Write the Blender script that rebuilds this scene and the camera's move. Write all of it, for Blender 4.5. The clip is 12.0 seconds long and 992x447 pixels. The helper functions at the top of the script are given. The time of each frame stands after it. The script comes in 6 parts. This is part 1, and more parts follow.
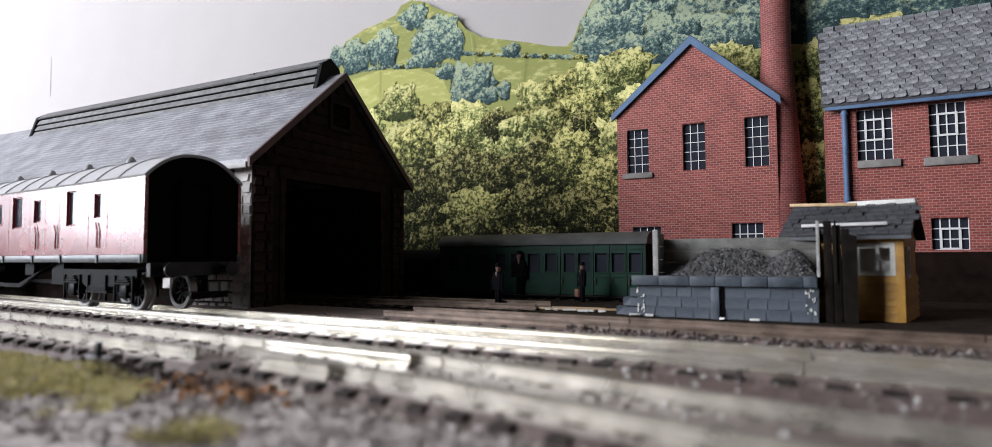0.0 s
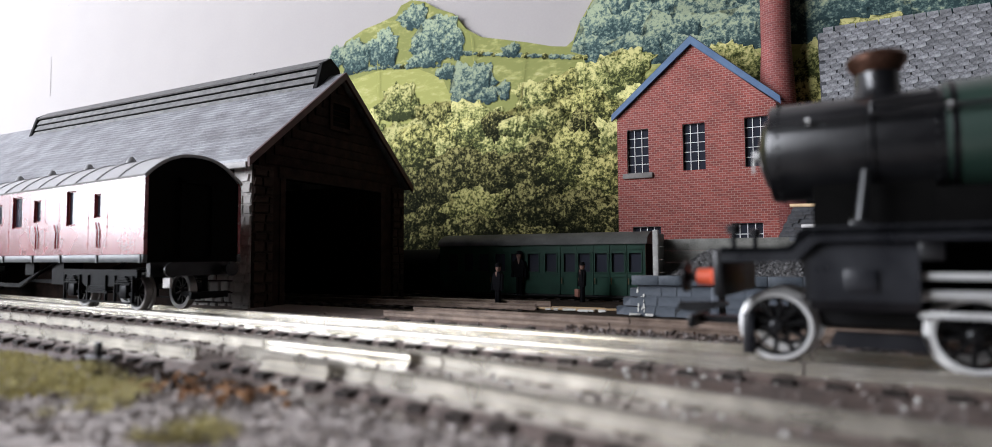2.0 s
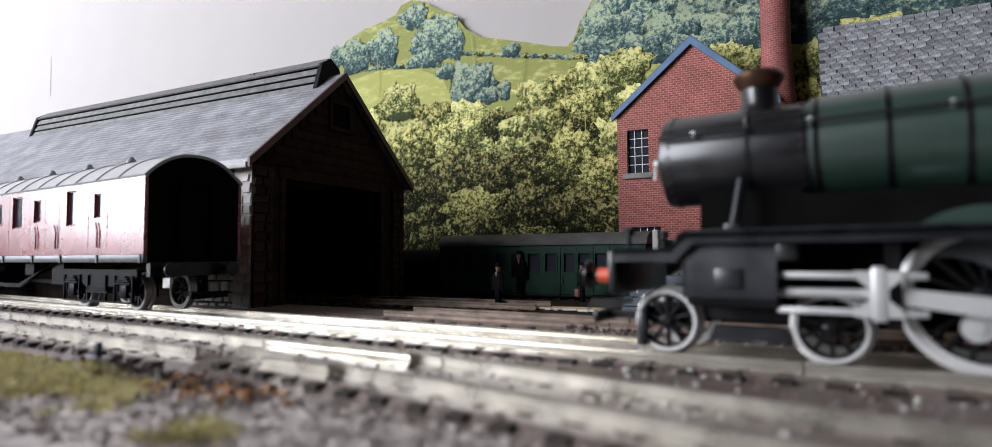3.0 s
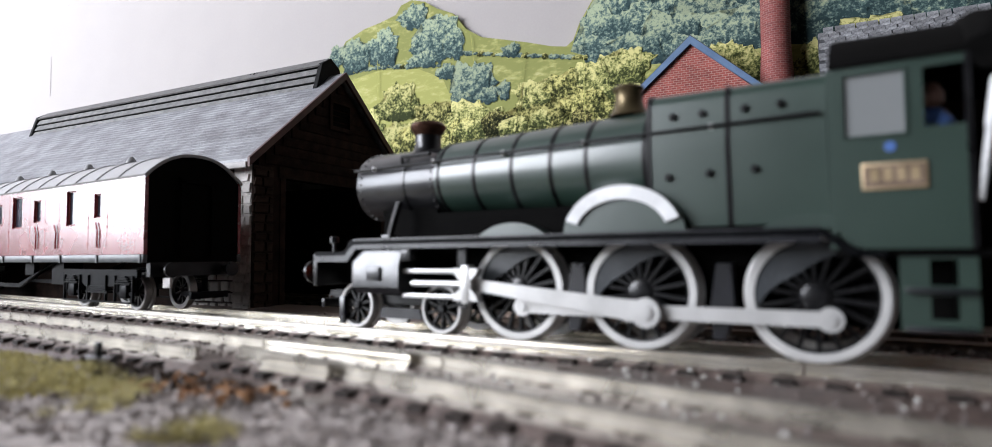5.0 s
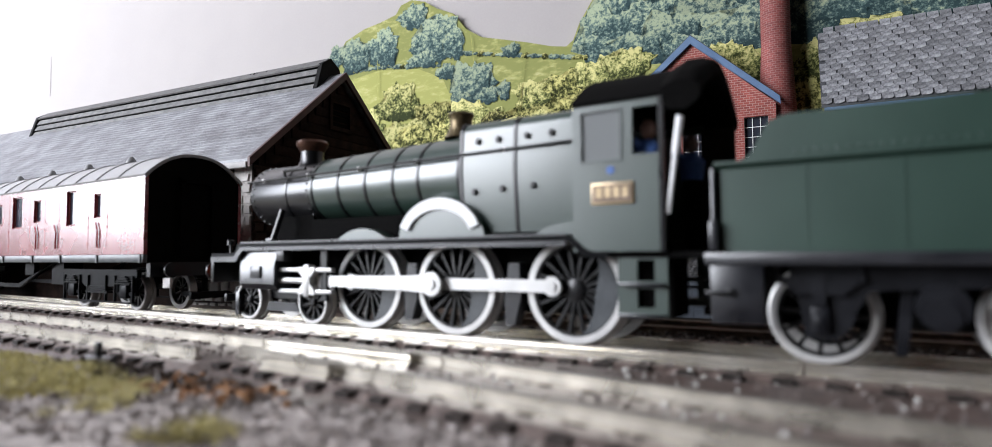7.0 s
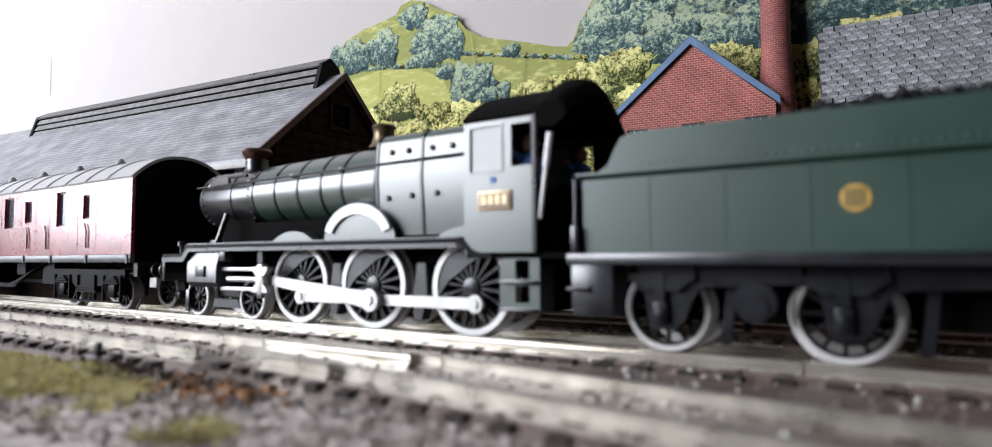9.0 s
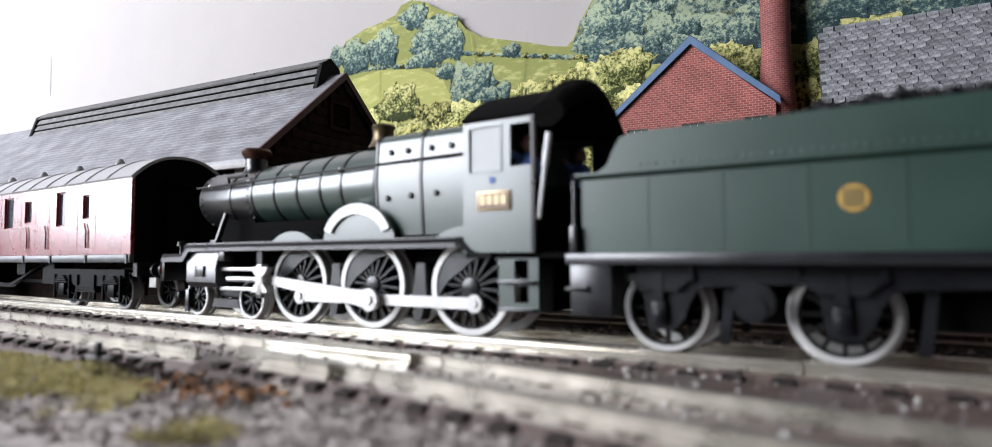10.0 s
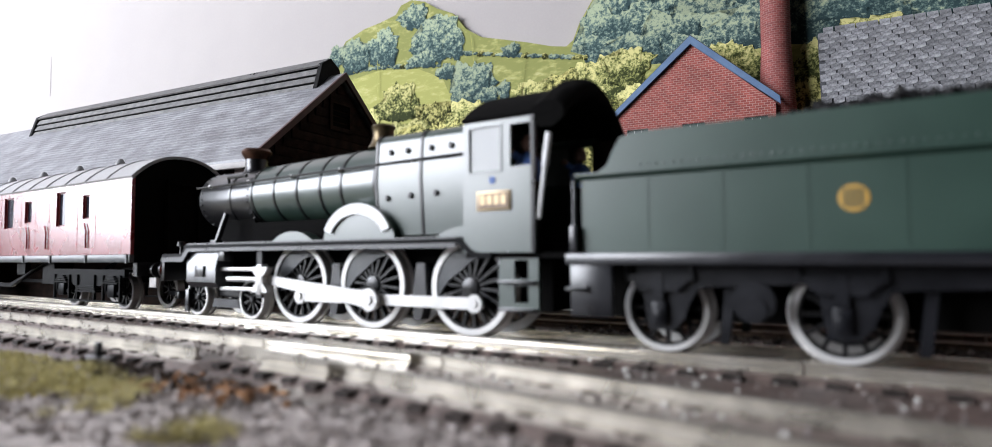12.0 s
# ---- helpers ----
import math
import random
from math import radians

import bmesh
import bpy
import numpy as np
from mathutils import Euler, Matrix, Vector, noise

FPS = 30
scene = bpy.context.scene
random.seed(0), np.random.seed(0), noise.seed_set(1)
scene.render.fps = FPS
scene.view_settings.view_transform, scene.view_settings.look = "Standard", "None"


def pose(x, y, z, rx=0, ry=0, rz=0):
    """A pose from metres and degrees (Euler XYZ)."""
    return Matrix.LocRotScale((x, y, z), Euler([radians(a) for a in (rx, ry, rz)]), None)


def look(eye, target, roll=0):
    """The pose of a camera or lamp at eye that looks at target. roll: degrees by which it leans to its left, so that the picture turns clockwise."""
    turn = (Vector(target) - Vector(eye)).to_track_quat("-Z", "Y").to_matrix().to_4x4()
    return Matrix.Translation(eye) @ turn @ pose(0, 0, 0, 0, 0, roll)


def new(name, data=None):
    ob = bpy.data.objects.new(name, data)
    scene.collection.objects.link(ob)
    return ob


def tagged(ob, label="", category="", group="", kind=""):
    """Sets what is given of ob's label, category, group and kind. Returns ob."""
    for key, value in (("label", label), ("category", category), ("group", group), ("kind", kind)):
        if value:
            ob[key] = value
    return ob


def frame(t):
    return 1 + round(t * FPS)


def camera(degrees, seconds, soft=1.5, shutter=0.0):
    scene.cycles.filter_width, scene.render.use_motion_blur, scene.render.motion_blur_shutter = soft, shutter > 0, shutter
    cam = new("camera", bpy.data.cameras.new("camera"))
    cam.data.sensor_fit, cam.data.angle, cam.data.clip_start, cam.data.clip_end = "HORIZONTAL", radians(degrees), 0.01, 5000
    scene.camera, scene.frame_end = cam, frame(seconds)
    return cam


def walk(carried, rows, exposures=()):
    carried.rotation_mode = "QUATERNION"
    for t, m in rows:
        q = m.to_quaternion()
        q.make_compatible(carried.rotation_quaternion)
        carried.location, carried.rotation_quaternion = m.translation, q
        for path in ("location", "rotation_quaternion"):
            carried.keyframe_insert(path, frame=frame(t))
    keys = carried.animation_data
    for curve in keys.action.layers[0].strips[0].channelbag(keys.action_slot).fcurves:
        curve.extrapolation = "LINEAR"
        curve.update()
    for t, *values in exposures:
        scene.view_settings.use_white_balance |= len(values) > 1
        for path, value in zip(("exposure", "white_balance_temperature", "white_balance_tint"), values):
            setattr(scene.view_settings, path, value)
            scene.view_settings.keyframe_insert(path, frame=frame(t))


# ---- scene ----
# A model railway at 4 mm to the foot. Lengths below are in millimetres; MM turns them into metres.
# x runs along the running line (trains head to -x), z = 0 is the top of the rails.
import itertools
MM = 0.001
PHI = 5.356                      # the back of the board is turned by this against the running line
VIEW = (189.586, -127.745, 18.626)

cam = camera(78.29, 12.0, soft=0.8)
cam.data.dof.use_dof = True
cam.data.dof.focus_distance = 0.32
cam.data.dof.aperture_fstop = 13.6


def view():
    yaw, pitch = 0.559044, 0.053501
    eye = Vector(VIEW) * MM
    way = Vector((-math.sin(yaw) * math.cos(pitch), math.cos(yaw) * math.cos(pitch), math.sin(pitch)))
    return look(eye, eye + way, -0.34)


walk(cam, [(0.0, view()), (12.0, view())], exposures=[(0.0, 0.55), (0.6, 0.55), (1.6, 0.55), (3.0, 0.55), (5.0, 0.6), (6.5, 0.63), (9.0, 0.66), (12.0, 0.66)])

# ---- light: daylight through one wide window behind and to the left of the camera ----
world = bpy.data.worlds.new("sky")
scene.world = world
world.use_nodes = True
sky = world.node_tree.nodes.new("ShaderNodeTexSky")
sky.sky_type, sky.sun_disc = "NISHITA", False
sky.sun_elevation, sky.sun_rotation = radians(28), radians(215)
world.node_tree.links.new(sky.outputs[0], world.node_tree.nodes["Background"].inputs[0])
world.node_tree.nodes["Background"].inputs[1].default_value = 0.1


def bpose(u, v, z, rz=0):
    """A pose in board coordinates (mm): u to the right along the back, v away from the operator."""
    a = radians(PHI)
    return pose((u * math.cos(a) - v * math.sin(a)) * MM, (u * math.sin(a) + v * math.cos(a)) * MM, z * MM, 0, 0, PHI + rz)


WINDOW = (-3700, -560, 105, 1400)   # u0, u1, z0, z1 of the opening in the front wall
ROOM_V = -1100
lamp = bpy.data.lights.new("window_light", "AREA")
lamp.shape, lamp.size, lamp.size_y = "RECTANGLE", (WINDOW[1] - WINDOW[0]) * MM, (WINDOW[3] - WINDOW[2]) * MM
lamp.energy, lamp.color = 113.0, (0.915, 0.965, 1.085)
lamp_ob = new("window_light", lamp)
lamp_ob.matrix_world = bpose((WINDOW[0] + WINDOW[1]) / 2, ROOM_V - 30, (WINDOW[2] + WINDOW[3]) / 2) @ pose(0, 0, 0, 90, 0, 0)

# ---- materials ----


def material(name, low, high=None, size=3.0, rough=0.6, metal=0.0, bump=0.0, fine=0.4, coat=0.0, spread=0.15, spec=0.5, vary=0.0):
    """Paint, card, stone or metal: two colours mixed by noise at two scales (size and fine, mm), with fine relief."""
    m = bpy.data.materials.new(name)
    m.use_nodes = True
    n, l = m.node_tree.nodes, m.node_tree.links
    b = n["Principled BSDF"]
    if high is None:
        high = tuple(min(1, c * 1.25 + 0.004) for c in low)
    co = n.new("ShaderNodeTexCoord")
    big, small = n.new("ShaderNodeTexNoise"), n.new("ShaderNodeTexNoise")
    big.inputs["Scale"].default_value, small.inputs["Scale"].default_value = 1000 / size, 1000 / fine
    big.inputs["Detail"].default_value, small.inputs["Detail"].default_value = 5, 3
    add = n.new("ShaderNodeMath")
    add.operation = "MULTIPLY_ADD"
    l.new(co.outputs["Object"], big.inputs["Vector"])
    l.new(co.outputs["Object"], small.inputs["Vector"])
    l.new(small.outputs["Fac"], add.inputs[0])
    add.inputs[1].default_value = 0.5
    l.new(big.outputs["Fac"], add.inputs[2])
    ramp = n.new("ShaderNodeMapRange")
    ramp.inputs["From Min"].default_value, ramp.inputs["From Max"].default_value = 0.55, 0.95
    l.new(add.outputs[0], ramp.inputs["Value"])
    mix = n.new("ShaderNodeMix")
    mix.data_type = "RGBA"
    mix.inputs["A"].default_value, mix.inputs["B"].default_value = (*low, 1), (*high, 1)
    l.new(ramp.outputs[0], mix.inputs["Factor"])
    out = mix.outputs["Result"]
    if vary:
        info, hsv, val = n.new("ShaderNodeObjectInfo"), n.new("ShaderNodeHueSaturation"), n.new("ShaderNodeMapRange")
        val.inputs["To Min"].default_value, val.inputs["To Max"].default_value = 1 - vary, 1 + vary
        l.new(info.outputs["Random"], val.inputs["Value"])
        l.new(val.outputs[0], hsv.inputs["Value"])
        l.new(out, hsv.inputs["Color"])
        out = hsv.outputs[0]
    l.new(out, b.inputs["Base Color"])
    rr = n.new("ShaderNodeMapRange")
    rr.inputs["To Min"].default_value, rr.inputs["To Max"].default_value = max(0.03, rough - spread), min(1, rough + spread)
    l.new(big.outputs["Fac"], rr.inputs["Value"])
    l.new(rr.outputs[0], b.inputs["Roughness"])
    b.inputs["Metallic"].default_value = metal
    b.inputs["Specular IOR Level"].default_value = spec
    b.inputs["Coat Weight"].default_value, b.inputs["Coat Roughness"].default_value = coat, 0.22
    if bump:
        bu = n.new("ShaderNodeBump")
        bu.inputs["Strength"].default_value, bu.inputs["Distance"].default_value = bump, fine * MM * 0.5
        l.new(add.outputs[0], bu.inputs["Height"])
        l.new(bu.outputs[0], b.inputs["Normal"])
    return m


def brick_material(name, c1, c2, mortar, width=2.9, row=1.02, joint=0.17, axis="XZ"):
    """Printed and embossed brick sheet, courses of 1 mm."""
    m = bpy.data.materials.new(name)
    m.use_nodes = True
    n, l = m.node_tree.nodes, m.node_tree.links
    b = n["Principled BSDF"]
    co, sep, com = n.new("ShaderNodeTexCoord"), n.new("ShaderNodeSeparateXYZ"), n.new("ShaderNodeCombineXYZ")
    l.new(co.outputs["Object"], sep.inputs[0])
    l.new(sep.outputs[axis[0]], com.inputs[0])
    l.new(sep.outputs[axis[1]], com.inputs[1])
    tex = n.new("ShaderNodeTexBrick")
    l.new(com.outputs[0], tex.inputs["Vector"])
    tex.inputs["Scale"].default_value = 1000
    tex.inputs["Brick Width"].default_value, tex.inputs["Row Height"].default_value = width, row
    tex.inputs["Mortar Size"].default_value, tex.inputs["Mortar Smooth"].default_value = joint, 0.3
    tex.inputs["Color1"].default_value, tex.inputs["Color2"].default_value, tex.inputs["Mortar"].default_value = (*c1, 1), (*c2, 1), (*mortar, 1)
    noise_tex = n.new("ShaderNodeTexNoise")
    noise_tex.inputs["Scale"].default_value, noise_tex.inputs["Detail"].default_value = 70, 6
    l.new(co.outputs["Object"], noise_tex.inputs["Vector"])
    val = n.new("ShaderNodeMapRange")
    val.inputs["From Min"].default_value, val.inputs["From Max"].default_value = 0.3, 0.7
    val.inputs["To Min"].default_value, val.inputs["To Max"].default_value = 0.82, 1.12
    l.new(noise_tex.outputs["Fac"], val.inputs["Value"])
    hsv = n.new("ShaderNodeHueSaturation")
    l.new(val.outputs[0], hsv.inputs["Value"])
    l.new(tex.outputs["Color"], hsv.inputs["Color"])
    l.new(hsv.outputs[0], b.inputs["Base Color"])
    b.inputs["Roughness"].default_value = 0.75
    bu = n.new("ShaderNodeBump")
    bu.invert = True
    bu.inputs["Strength"].default_value, bu.inputs["Distance"].default_value = 0.5, 0.0001
    l.new(tex.outputs["Fac"], bu.inputs["Height"])
    l.new(bu.outputs[0], b.inputs["Normal"])
    return m


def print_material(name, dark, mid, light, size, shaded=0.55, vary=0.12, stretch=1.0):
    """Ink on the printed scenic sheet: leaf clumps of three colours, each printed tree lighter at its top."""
    m = bpy.data.materials.new(name)
    m.use_nodes = True
    n, l = m.node_tree.nodes, m.node_tree.links
    b = n["Principled BSDF"]
    co, info, mp = n.new("ShaderNodeTexCoord"), n.new("ShaderNodeObjectInfo"), n.new("ShaderNodeMapping")
    mp.inputs["Scale"].default_value = (1, 1, stretch)
    l.new(co.outputs["Object"], mp.inputs["Vector"])
    l.new(info.outputs["Location"], mp.inputs["Location"])
    clump, leaf, fine_tex = n.new("ShaderNodeTexVoronoi"), n.new("ShaderNodeTexVoronoi"), n.new("ShaderNodeTexNoise")
    clump.inputs["Scale"].default_value, leaf.inputs["Scale"].default_value = 1000 / (size * 6.5), 1000 / (size * 1.1)
    fine_tex.inputs["Scale"].default_value, fine_tex.inputs["Detail"].default_value = 1000 / (size * 2.2), 9
    fine_tex.inputs["Roughness"].default_value = 0.68
    for t in (clump, leaf, fine_tex):
        l.new(mp.outputs[0], t.inputs["Vector"])
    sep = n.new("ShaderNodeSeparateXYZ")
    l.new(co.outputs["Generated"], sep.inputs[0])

    def madd(a, k, c):
        q = n.new("ShaderNodeMath")
        q.operation = "MULTIPLY_ADD"
        l.new(a, q.inputs[0])
        q.inputs[1].default_value = k
        if isinstance(c, float):
            q.inputs[2].default_value = c
        else:
            l.new(c, q.inputs[2])
        return q.outputs[0]
    v = madd(fine_tex.outputs["Fac"], 2.7, -0.84)
    v = madd(clump.outputs["Distance"], -0.55, v)
    v = madd(leaf.outputs["Distance"], -0.30, v)
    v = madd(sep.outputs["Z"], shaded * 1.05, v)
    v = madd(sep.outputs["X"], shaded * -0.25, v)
    ramp = n.new("ShaderNodeValToRGB")
    e = ramp.color_ramp.elements
    e[0].position, e[0].color = 0.12, (*dark, 1)
    e[1].position, e[1].color = 0.72, (*light, 1)
    k = e.new(0.42)
    k.color = (*mid, 1)
    l.new(v, ramp.inputs[0])
    hsv, val = n.new("ShaderNodeHueSaturation"), n.new("ShaderNodeMapRange")
    val.inputs["To Min"].default_value, val.inputs["To Max"].default_value = 1 - vary, 1 + vary
    l.new(info.outputs["Random"], val.inputs["Value"])
    l.new(val.outputs[0], hsv.inputs["Value"])
    l.new(ramp.outputs[0], hsv.inputs["Color"])
    l.new(hsv.outputs[0], b.inputs["Base Color"])
    b.inputs["Roughness"].default_value, b.inputs["Specular IOR Level"].default_value = 0.7, 0.06
    return m


def glass_material(name, tint=(0.05, 0.055, 0.07)):
    m = bpy.data.materials.new(name)
    m.use_nodes = True
    b = m.node_tree.nodes["Principled BSDF"]
    b.inputs["Base Color"].default_value = (*tint, 1)
    b.inputs["Roughness"].default_value = 0.12
    b.inputs["Specular IOR Level"].default_value = 0.4
    return m


WALL = material("white_emulsion", (0.375, 0.348, 0.34), (0.405, 0.377, 0.368), 60, 0.85, bump=0.12, fine=1.5)
# Unseen walls, ceiling and floor are assumed; dark to hold back bounced light.
ROOM = material("low_bounce_paint", (0.055, 0.052, 0.05), (0.075, 0.072, 0.07), 200, 0.9)
FLOOR = material("unseen_dark_floor", (0.04, 0.028, 0.02), (0.07, 0.05, 0.037), 80, 0.95, bump=0.4, fine=3)
BALLAST = material("ballast_grit", (0.068, 0.048, 0.041), (0.218, 0.160, 0.138), 2.6, 0.42, bump=0.35, fine=0.7, spec=0.8)
YARD = material("ash_yard_scatter", (0.010, 0.007, 0.005), (0.040, 0.029, 0.021), 3.0, 0.95, bump=0.9, fine=0.6, spec=0.1)
STONE_CHIP = material("ballast_stone", (0.10, 0.08, 0.075), (0.30, 0.26, 0.24), 1.0, 0.8, bump=0.4, fine=0.3)
SLEEPER = material("weathered_sleeper", (0.012, 0.009, 0.008), (0.050, 0.039, 0.034), 4, 0.7, bump=0.3, fine=0.4, vary=0.25, spec=0.2)
RAIL = material("nickel_silver_rail", (0.74, 0.69, 0.58), (0.90, 0.86, 0.78), 9, 0.2, metal=0.85, bump=0.06, fine=0.5, spread=0.1)
RAIL_DULL = material("dull_siding_rail", (0.34, 0.315, 0.27), (0.56, 0.52, 0.45), 7, 0.3, metal=0.75, bump=0.15, fine=0.5)
RAIL_RUST = material("rust_painted_rail", (0.10, 0.068, 0.050), (0.24, 0.175, 0.135), 6, 0.42, metal=0.3, bump=0.15, fine=0.4)
GRASS = material("dry_static_grass", (0.40, 0.35, 0.15), (0.82, 0.76, 0.44), 2.5, 0.9, bump=0.5, fine=0.4)
SOIL = material("brown_earth", (0.13, 0.102, 0.09), (0.70, 0.63, 0.59), 3.2, 0.75, bump=0.9, fine=0.7)
KERB = material("grey_board_edge", (0.36, 0.35, 0.34), (0.46, 0.45, 0.43), 8, 0.8, bump=0.3, fine=0.6)
SLATE = material("grey_slate_sheet", (0.095, 0.096, 0.104), (0.32, 0.322, 0.335), 3.5, 0.6, bump=0.7, fine=0.6, vary=0.3)
SLATE_DK = material("weathered_dark_slate", (0.030, 0.031, 0.035), (0.075, 0.078, 0.085), 4, 0.6, bump=0.5, fine=0.5, vary=0.2)
SHED_ROOF = material("slate_paper_roof", (0.10, 0.10, 0.112), (0.31, 0.315, 0.335), 11, 0.42, bump=0.8, fine=1.1)
# One stone in two tones: pale lit side, brown front with shade painted in.
LIT_STONE = material("stone_in_light", (0.30, 0.28, 0.26), (0.62, 0.59, 0.56), 4, 0.85, bump=0.6, fine=0.6, vary=0.2, spec=0.2)
SHADED_STONE = material("brown_stone_in_shade", (0.014, 0.009, 0.007), (0.05, 0.034, 0.027), 4, 0.85, bump=0.6, fine=0.6, vary=0.3, spec=0.1)
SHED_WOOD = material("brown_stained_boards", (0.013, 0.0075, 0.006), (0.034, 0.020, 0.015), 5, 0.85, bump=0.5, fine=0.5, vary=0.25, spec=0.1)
# Vent core near-black: shade between the louvre boards is put in its colour.
LOUVRE_SHADE = material("vent_gap_shade", (0.012, 0.012, 0.012), None, 5, 0.8, spec=0.1)
SHED_EDGE = material("dark_red_bargeboard", (0.055, 0.022, 0.020), (0.10, 0.045, 0.04), 5, 0.55)
LOUVRE = material("weathered_louvre_boards", (0.09, 0.088, 0.086), (0.20, 0.195, 0.19), 4, 0.6, bump=0.5, fine=0.5, vary=0.15)
GUTTER = material("pale_eaves_strip", (0.45, 0.43, 0.42), (0.62, 0.60, 0.58), 6, 0.6)
BRICK = brick_material("red_brick_sheet", (0.34, 0.072, 0.056), (0.21, 0.040, 0.034), (0.40, 0.235, 0.20), width=3.0, row=1.32, joint=0.15)
BRICK_SIDE = brick_material("red_brick_sheet_side", (0.34, 0.072, 0.056), (0.21, 0.040, 0.034), (0.40, 0.235, 0.20), width=3.0, row=1.32, joint=0.15, axis="YZ")
CHIM_BRICK = brick_material("chimney_brick_sheet", (0.27, 0.06, 0.052), (0.18, 0.038, 0.034), (0.30, 0.15, 0.135), width=2.6, row=1.25, joint=0.15)
BLUE_TRIM = material("blue_painted_trim", (0.075, 0.135, 0.245), (0.115, 0.19, 0.32), 6, 0.6, bump=0.2)
WHITE_BAR = material("white_glazing_bar", (0.72, 0.72, 0.72), (0.82, 0.82, 0.81), 4, 0.6)
STONE_SILL = material("grey_stone_sill", (0.19, 0.175, 0.165), (0.29, 0.27, 0.25), 3, 0.8, bump=0.3)
GLAZING = glass_material("dark_glazing", (0.03, 0.033, 0.045))
PLINTH = material("dark_brown_plinth_card", (0.008, 0.005, 0.004), (0.020, 0.012, 0.009), 6, 0.9, bump=0.4, fine=0.6, spec=0.05)
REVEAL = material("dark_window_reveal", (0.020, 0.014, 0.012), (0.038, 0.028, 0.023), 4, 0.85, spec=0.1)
# Opaque grey pane: the reflected light is put into its base colour.
PANE_SHEEN = glass_material("reflecting_pane_grey", (0.22, 0.23, 0.23))
BLUESTONE = material("blue_grey_stone_paint", (0.052, 0.064, 0.080), (0.108, 0.124, 0.148), 5, 0.55, bump=0.8, fine=0.6, vary=0.10)
CAPSTONE = material("blue_grey_coping", (0.040, 0.050, 0.063), (0.082, 0.097, 0.114), 5, 0.55, bump=0.7, fine=0.6, vary=0.06)
TIMBER = material("weathered_grey_timber", (0.13, 0.128, 0.112), (0.24, 0.235, 0.21), 4, 0.75, bump=0.4, fine=0.5, vary=0.12)
PALE_TIMBER = material("chipped_pale_timber", (0.25, 0.24, 0.22), (0.44, 0.43, 0.41), 3, 0.75, bump=0.4, fine=0.5)
BLACK_TIMBER = material("tarred_timber", (0.005, 0.0038, 0.003), (0.014, 0.0105, 0.0085), 4, 0.8, bump=0.3, vary=0.2, spec=0.08)
COAL = material("coal", (0.022, 0.021, 0.021), (0.15, 0.145, 0.145), 0.9, 0.5, bump=0.8, fine=0.4)
LOCO_COAL = material("black_steam_coal", (0.004, 0.004, 0.004), (0.016, 0.016, 0.017), 1.5, 0.6, bump=0.5, fine=0.5, spec=0.2)
OCHRE = material("ochre_painted_boards", (0.42, 0.21, 0.035), (0.60, 0.32, 0.06), 4, 0.6, bump=0.4, fine=0.5, vary=0.12)
CREAM = material("chipped_cream_paint", (0.62, 0.61, 0.56), (0.76, 0.75, 0.70), 3, 0.6, bump=0.2)
WOOD = material("bare_pine_strip", (0.50, 0.33, 0.17), (0.66, 0.47, 0.27), 4, 0.6, bump=0.3)
GREEN = material("loco_green_enamel", (0.010, 0.030, 0.021), (0.016, 0.040, 0.028), 14, 0.41, coat=0.7, fine=0.5, spread=0.05, spec=1.0)
TENDER_GREEN = material("tender_green_enamel", (0.009, 0.036, 0.024), (0.014, 0.048, 0.032), 14, 0.44, coat=0.7, fine=0.5, spread=0.05, spec=1.0)
UNDERFRAME = material("underframe_black", (0.0015, 0.0016, 0.002), (0.0055, 0.006, 0.007), 3, 0.4, fine=0.5, spec=0.07)
TYRE_DULL = material("dull_steel_tyre", (0.30, 0.29, 0.28), (0.42, 0.41, 0.40), 4, 0.35, metal=0.5)
WEIGHT = material("grey_balance_weight", (0.045, 0.050, 0.055), (0.075, 0.082, 0.088), 6, 0.33, coat=0.5)
BLACK = material("satin_black_plastic", (0.003, 0.003, 0.0035), (0.008, 0.008, 0.009), 6, 0.32, fine=0.5)
SMOKE_BLACK = material("smokebox_black", (0.004, 0.004, 0.005), (0.010, 0.010, 0.011), 6, 0.33, coat=0.4, fine=0.5)
FRAME_BLACK = material("frame_grey_black", (0.006, 0.0065, 0.009), (0.013, 0.014, 0.018), 6, 0.32, coat=0.4, fine=0.5, spec=0.7)
TENDER_FRAME = material("tender_frame_black", (0.004, 0.0043, 0.006), (0.009, 0.0095, 0.0125), 5, 0.42, fine=0.5, spec=0.32)
DARK = material("matt_black", (0.0022, 0.0021, 0.002), (0.005, 0.0048, 0.0046), 5, 0.85, spec=0.05)
COPPER = material("copper_cap", (0.075, 0.036, 0.024), (0.14, 0.068, 0.045), 3, 0.35, metal=0.7)
BRASS = material("brass_cover", (0.10, 0.075, 0.04), (0.17, 0.13, 0.07), 3, 0.35, metal=0.7)
STEEL = material("plated_steel_tyre", (0.62, 0.61, 0.595), (0.73, 0.72, 0.70), 4, 0.38, metal=0.35, spread=0.08)
ROD = material("bright_valve_gear", (0.60, 0.595, 0.58), (0.70, 0.69, 0.675), 5, 0.36, metal=0.45, spread=0.08)
RED = material("vermilion_buffer", (0.55, 0.075, 0.03), (0.68, 0.11, 0.045), 4, 0.45)
PLATE = material("brass_plate", (0.45, 0.34, 0.20), (0.56, 0.43, 0.27), 3, 0.4, metal=0.5)
PLATE_RED = material("plate_ground", (0.16, 0.11, 0.08), None, 3, 0.5)
GOLD = material("gold_transfer", (0.42, 0.25, 0.05), (0.50, 0.31, 0.08), 3, 0.5)
WHITE = material("white_plastic", (0.72, 0.72, 0.72), None, 5, 0.4)
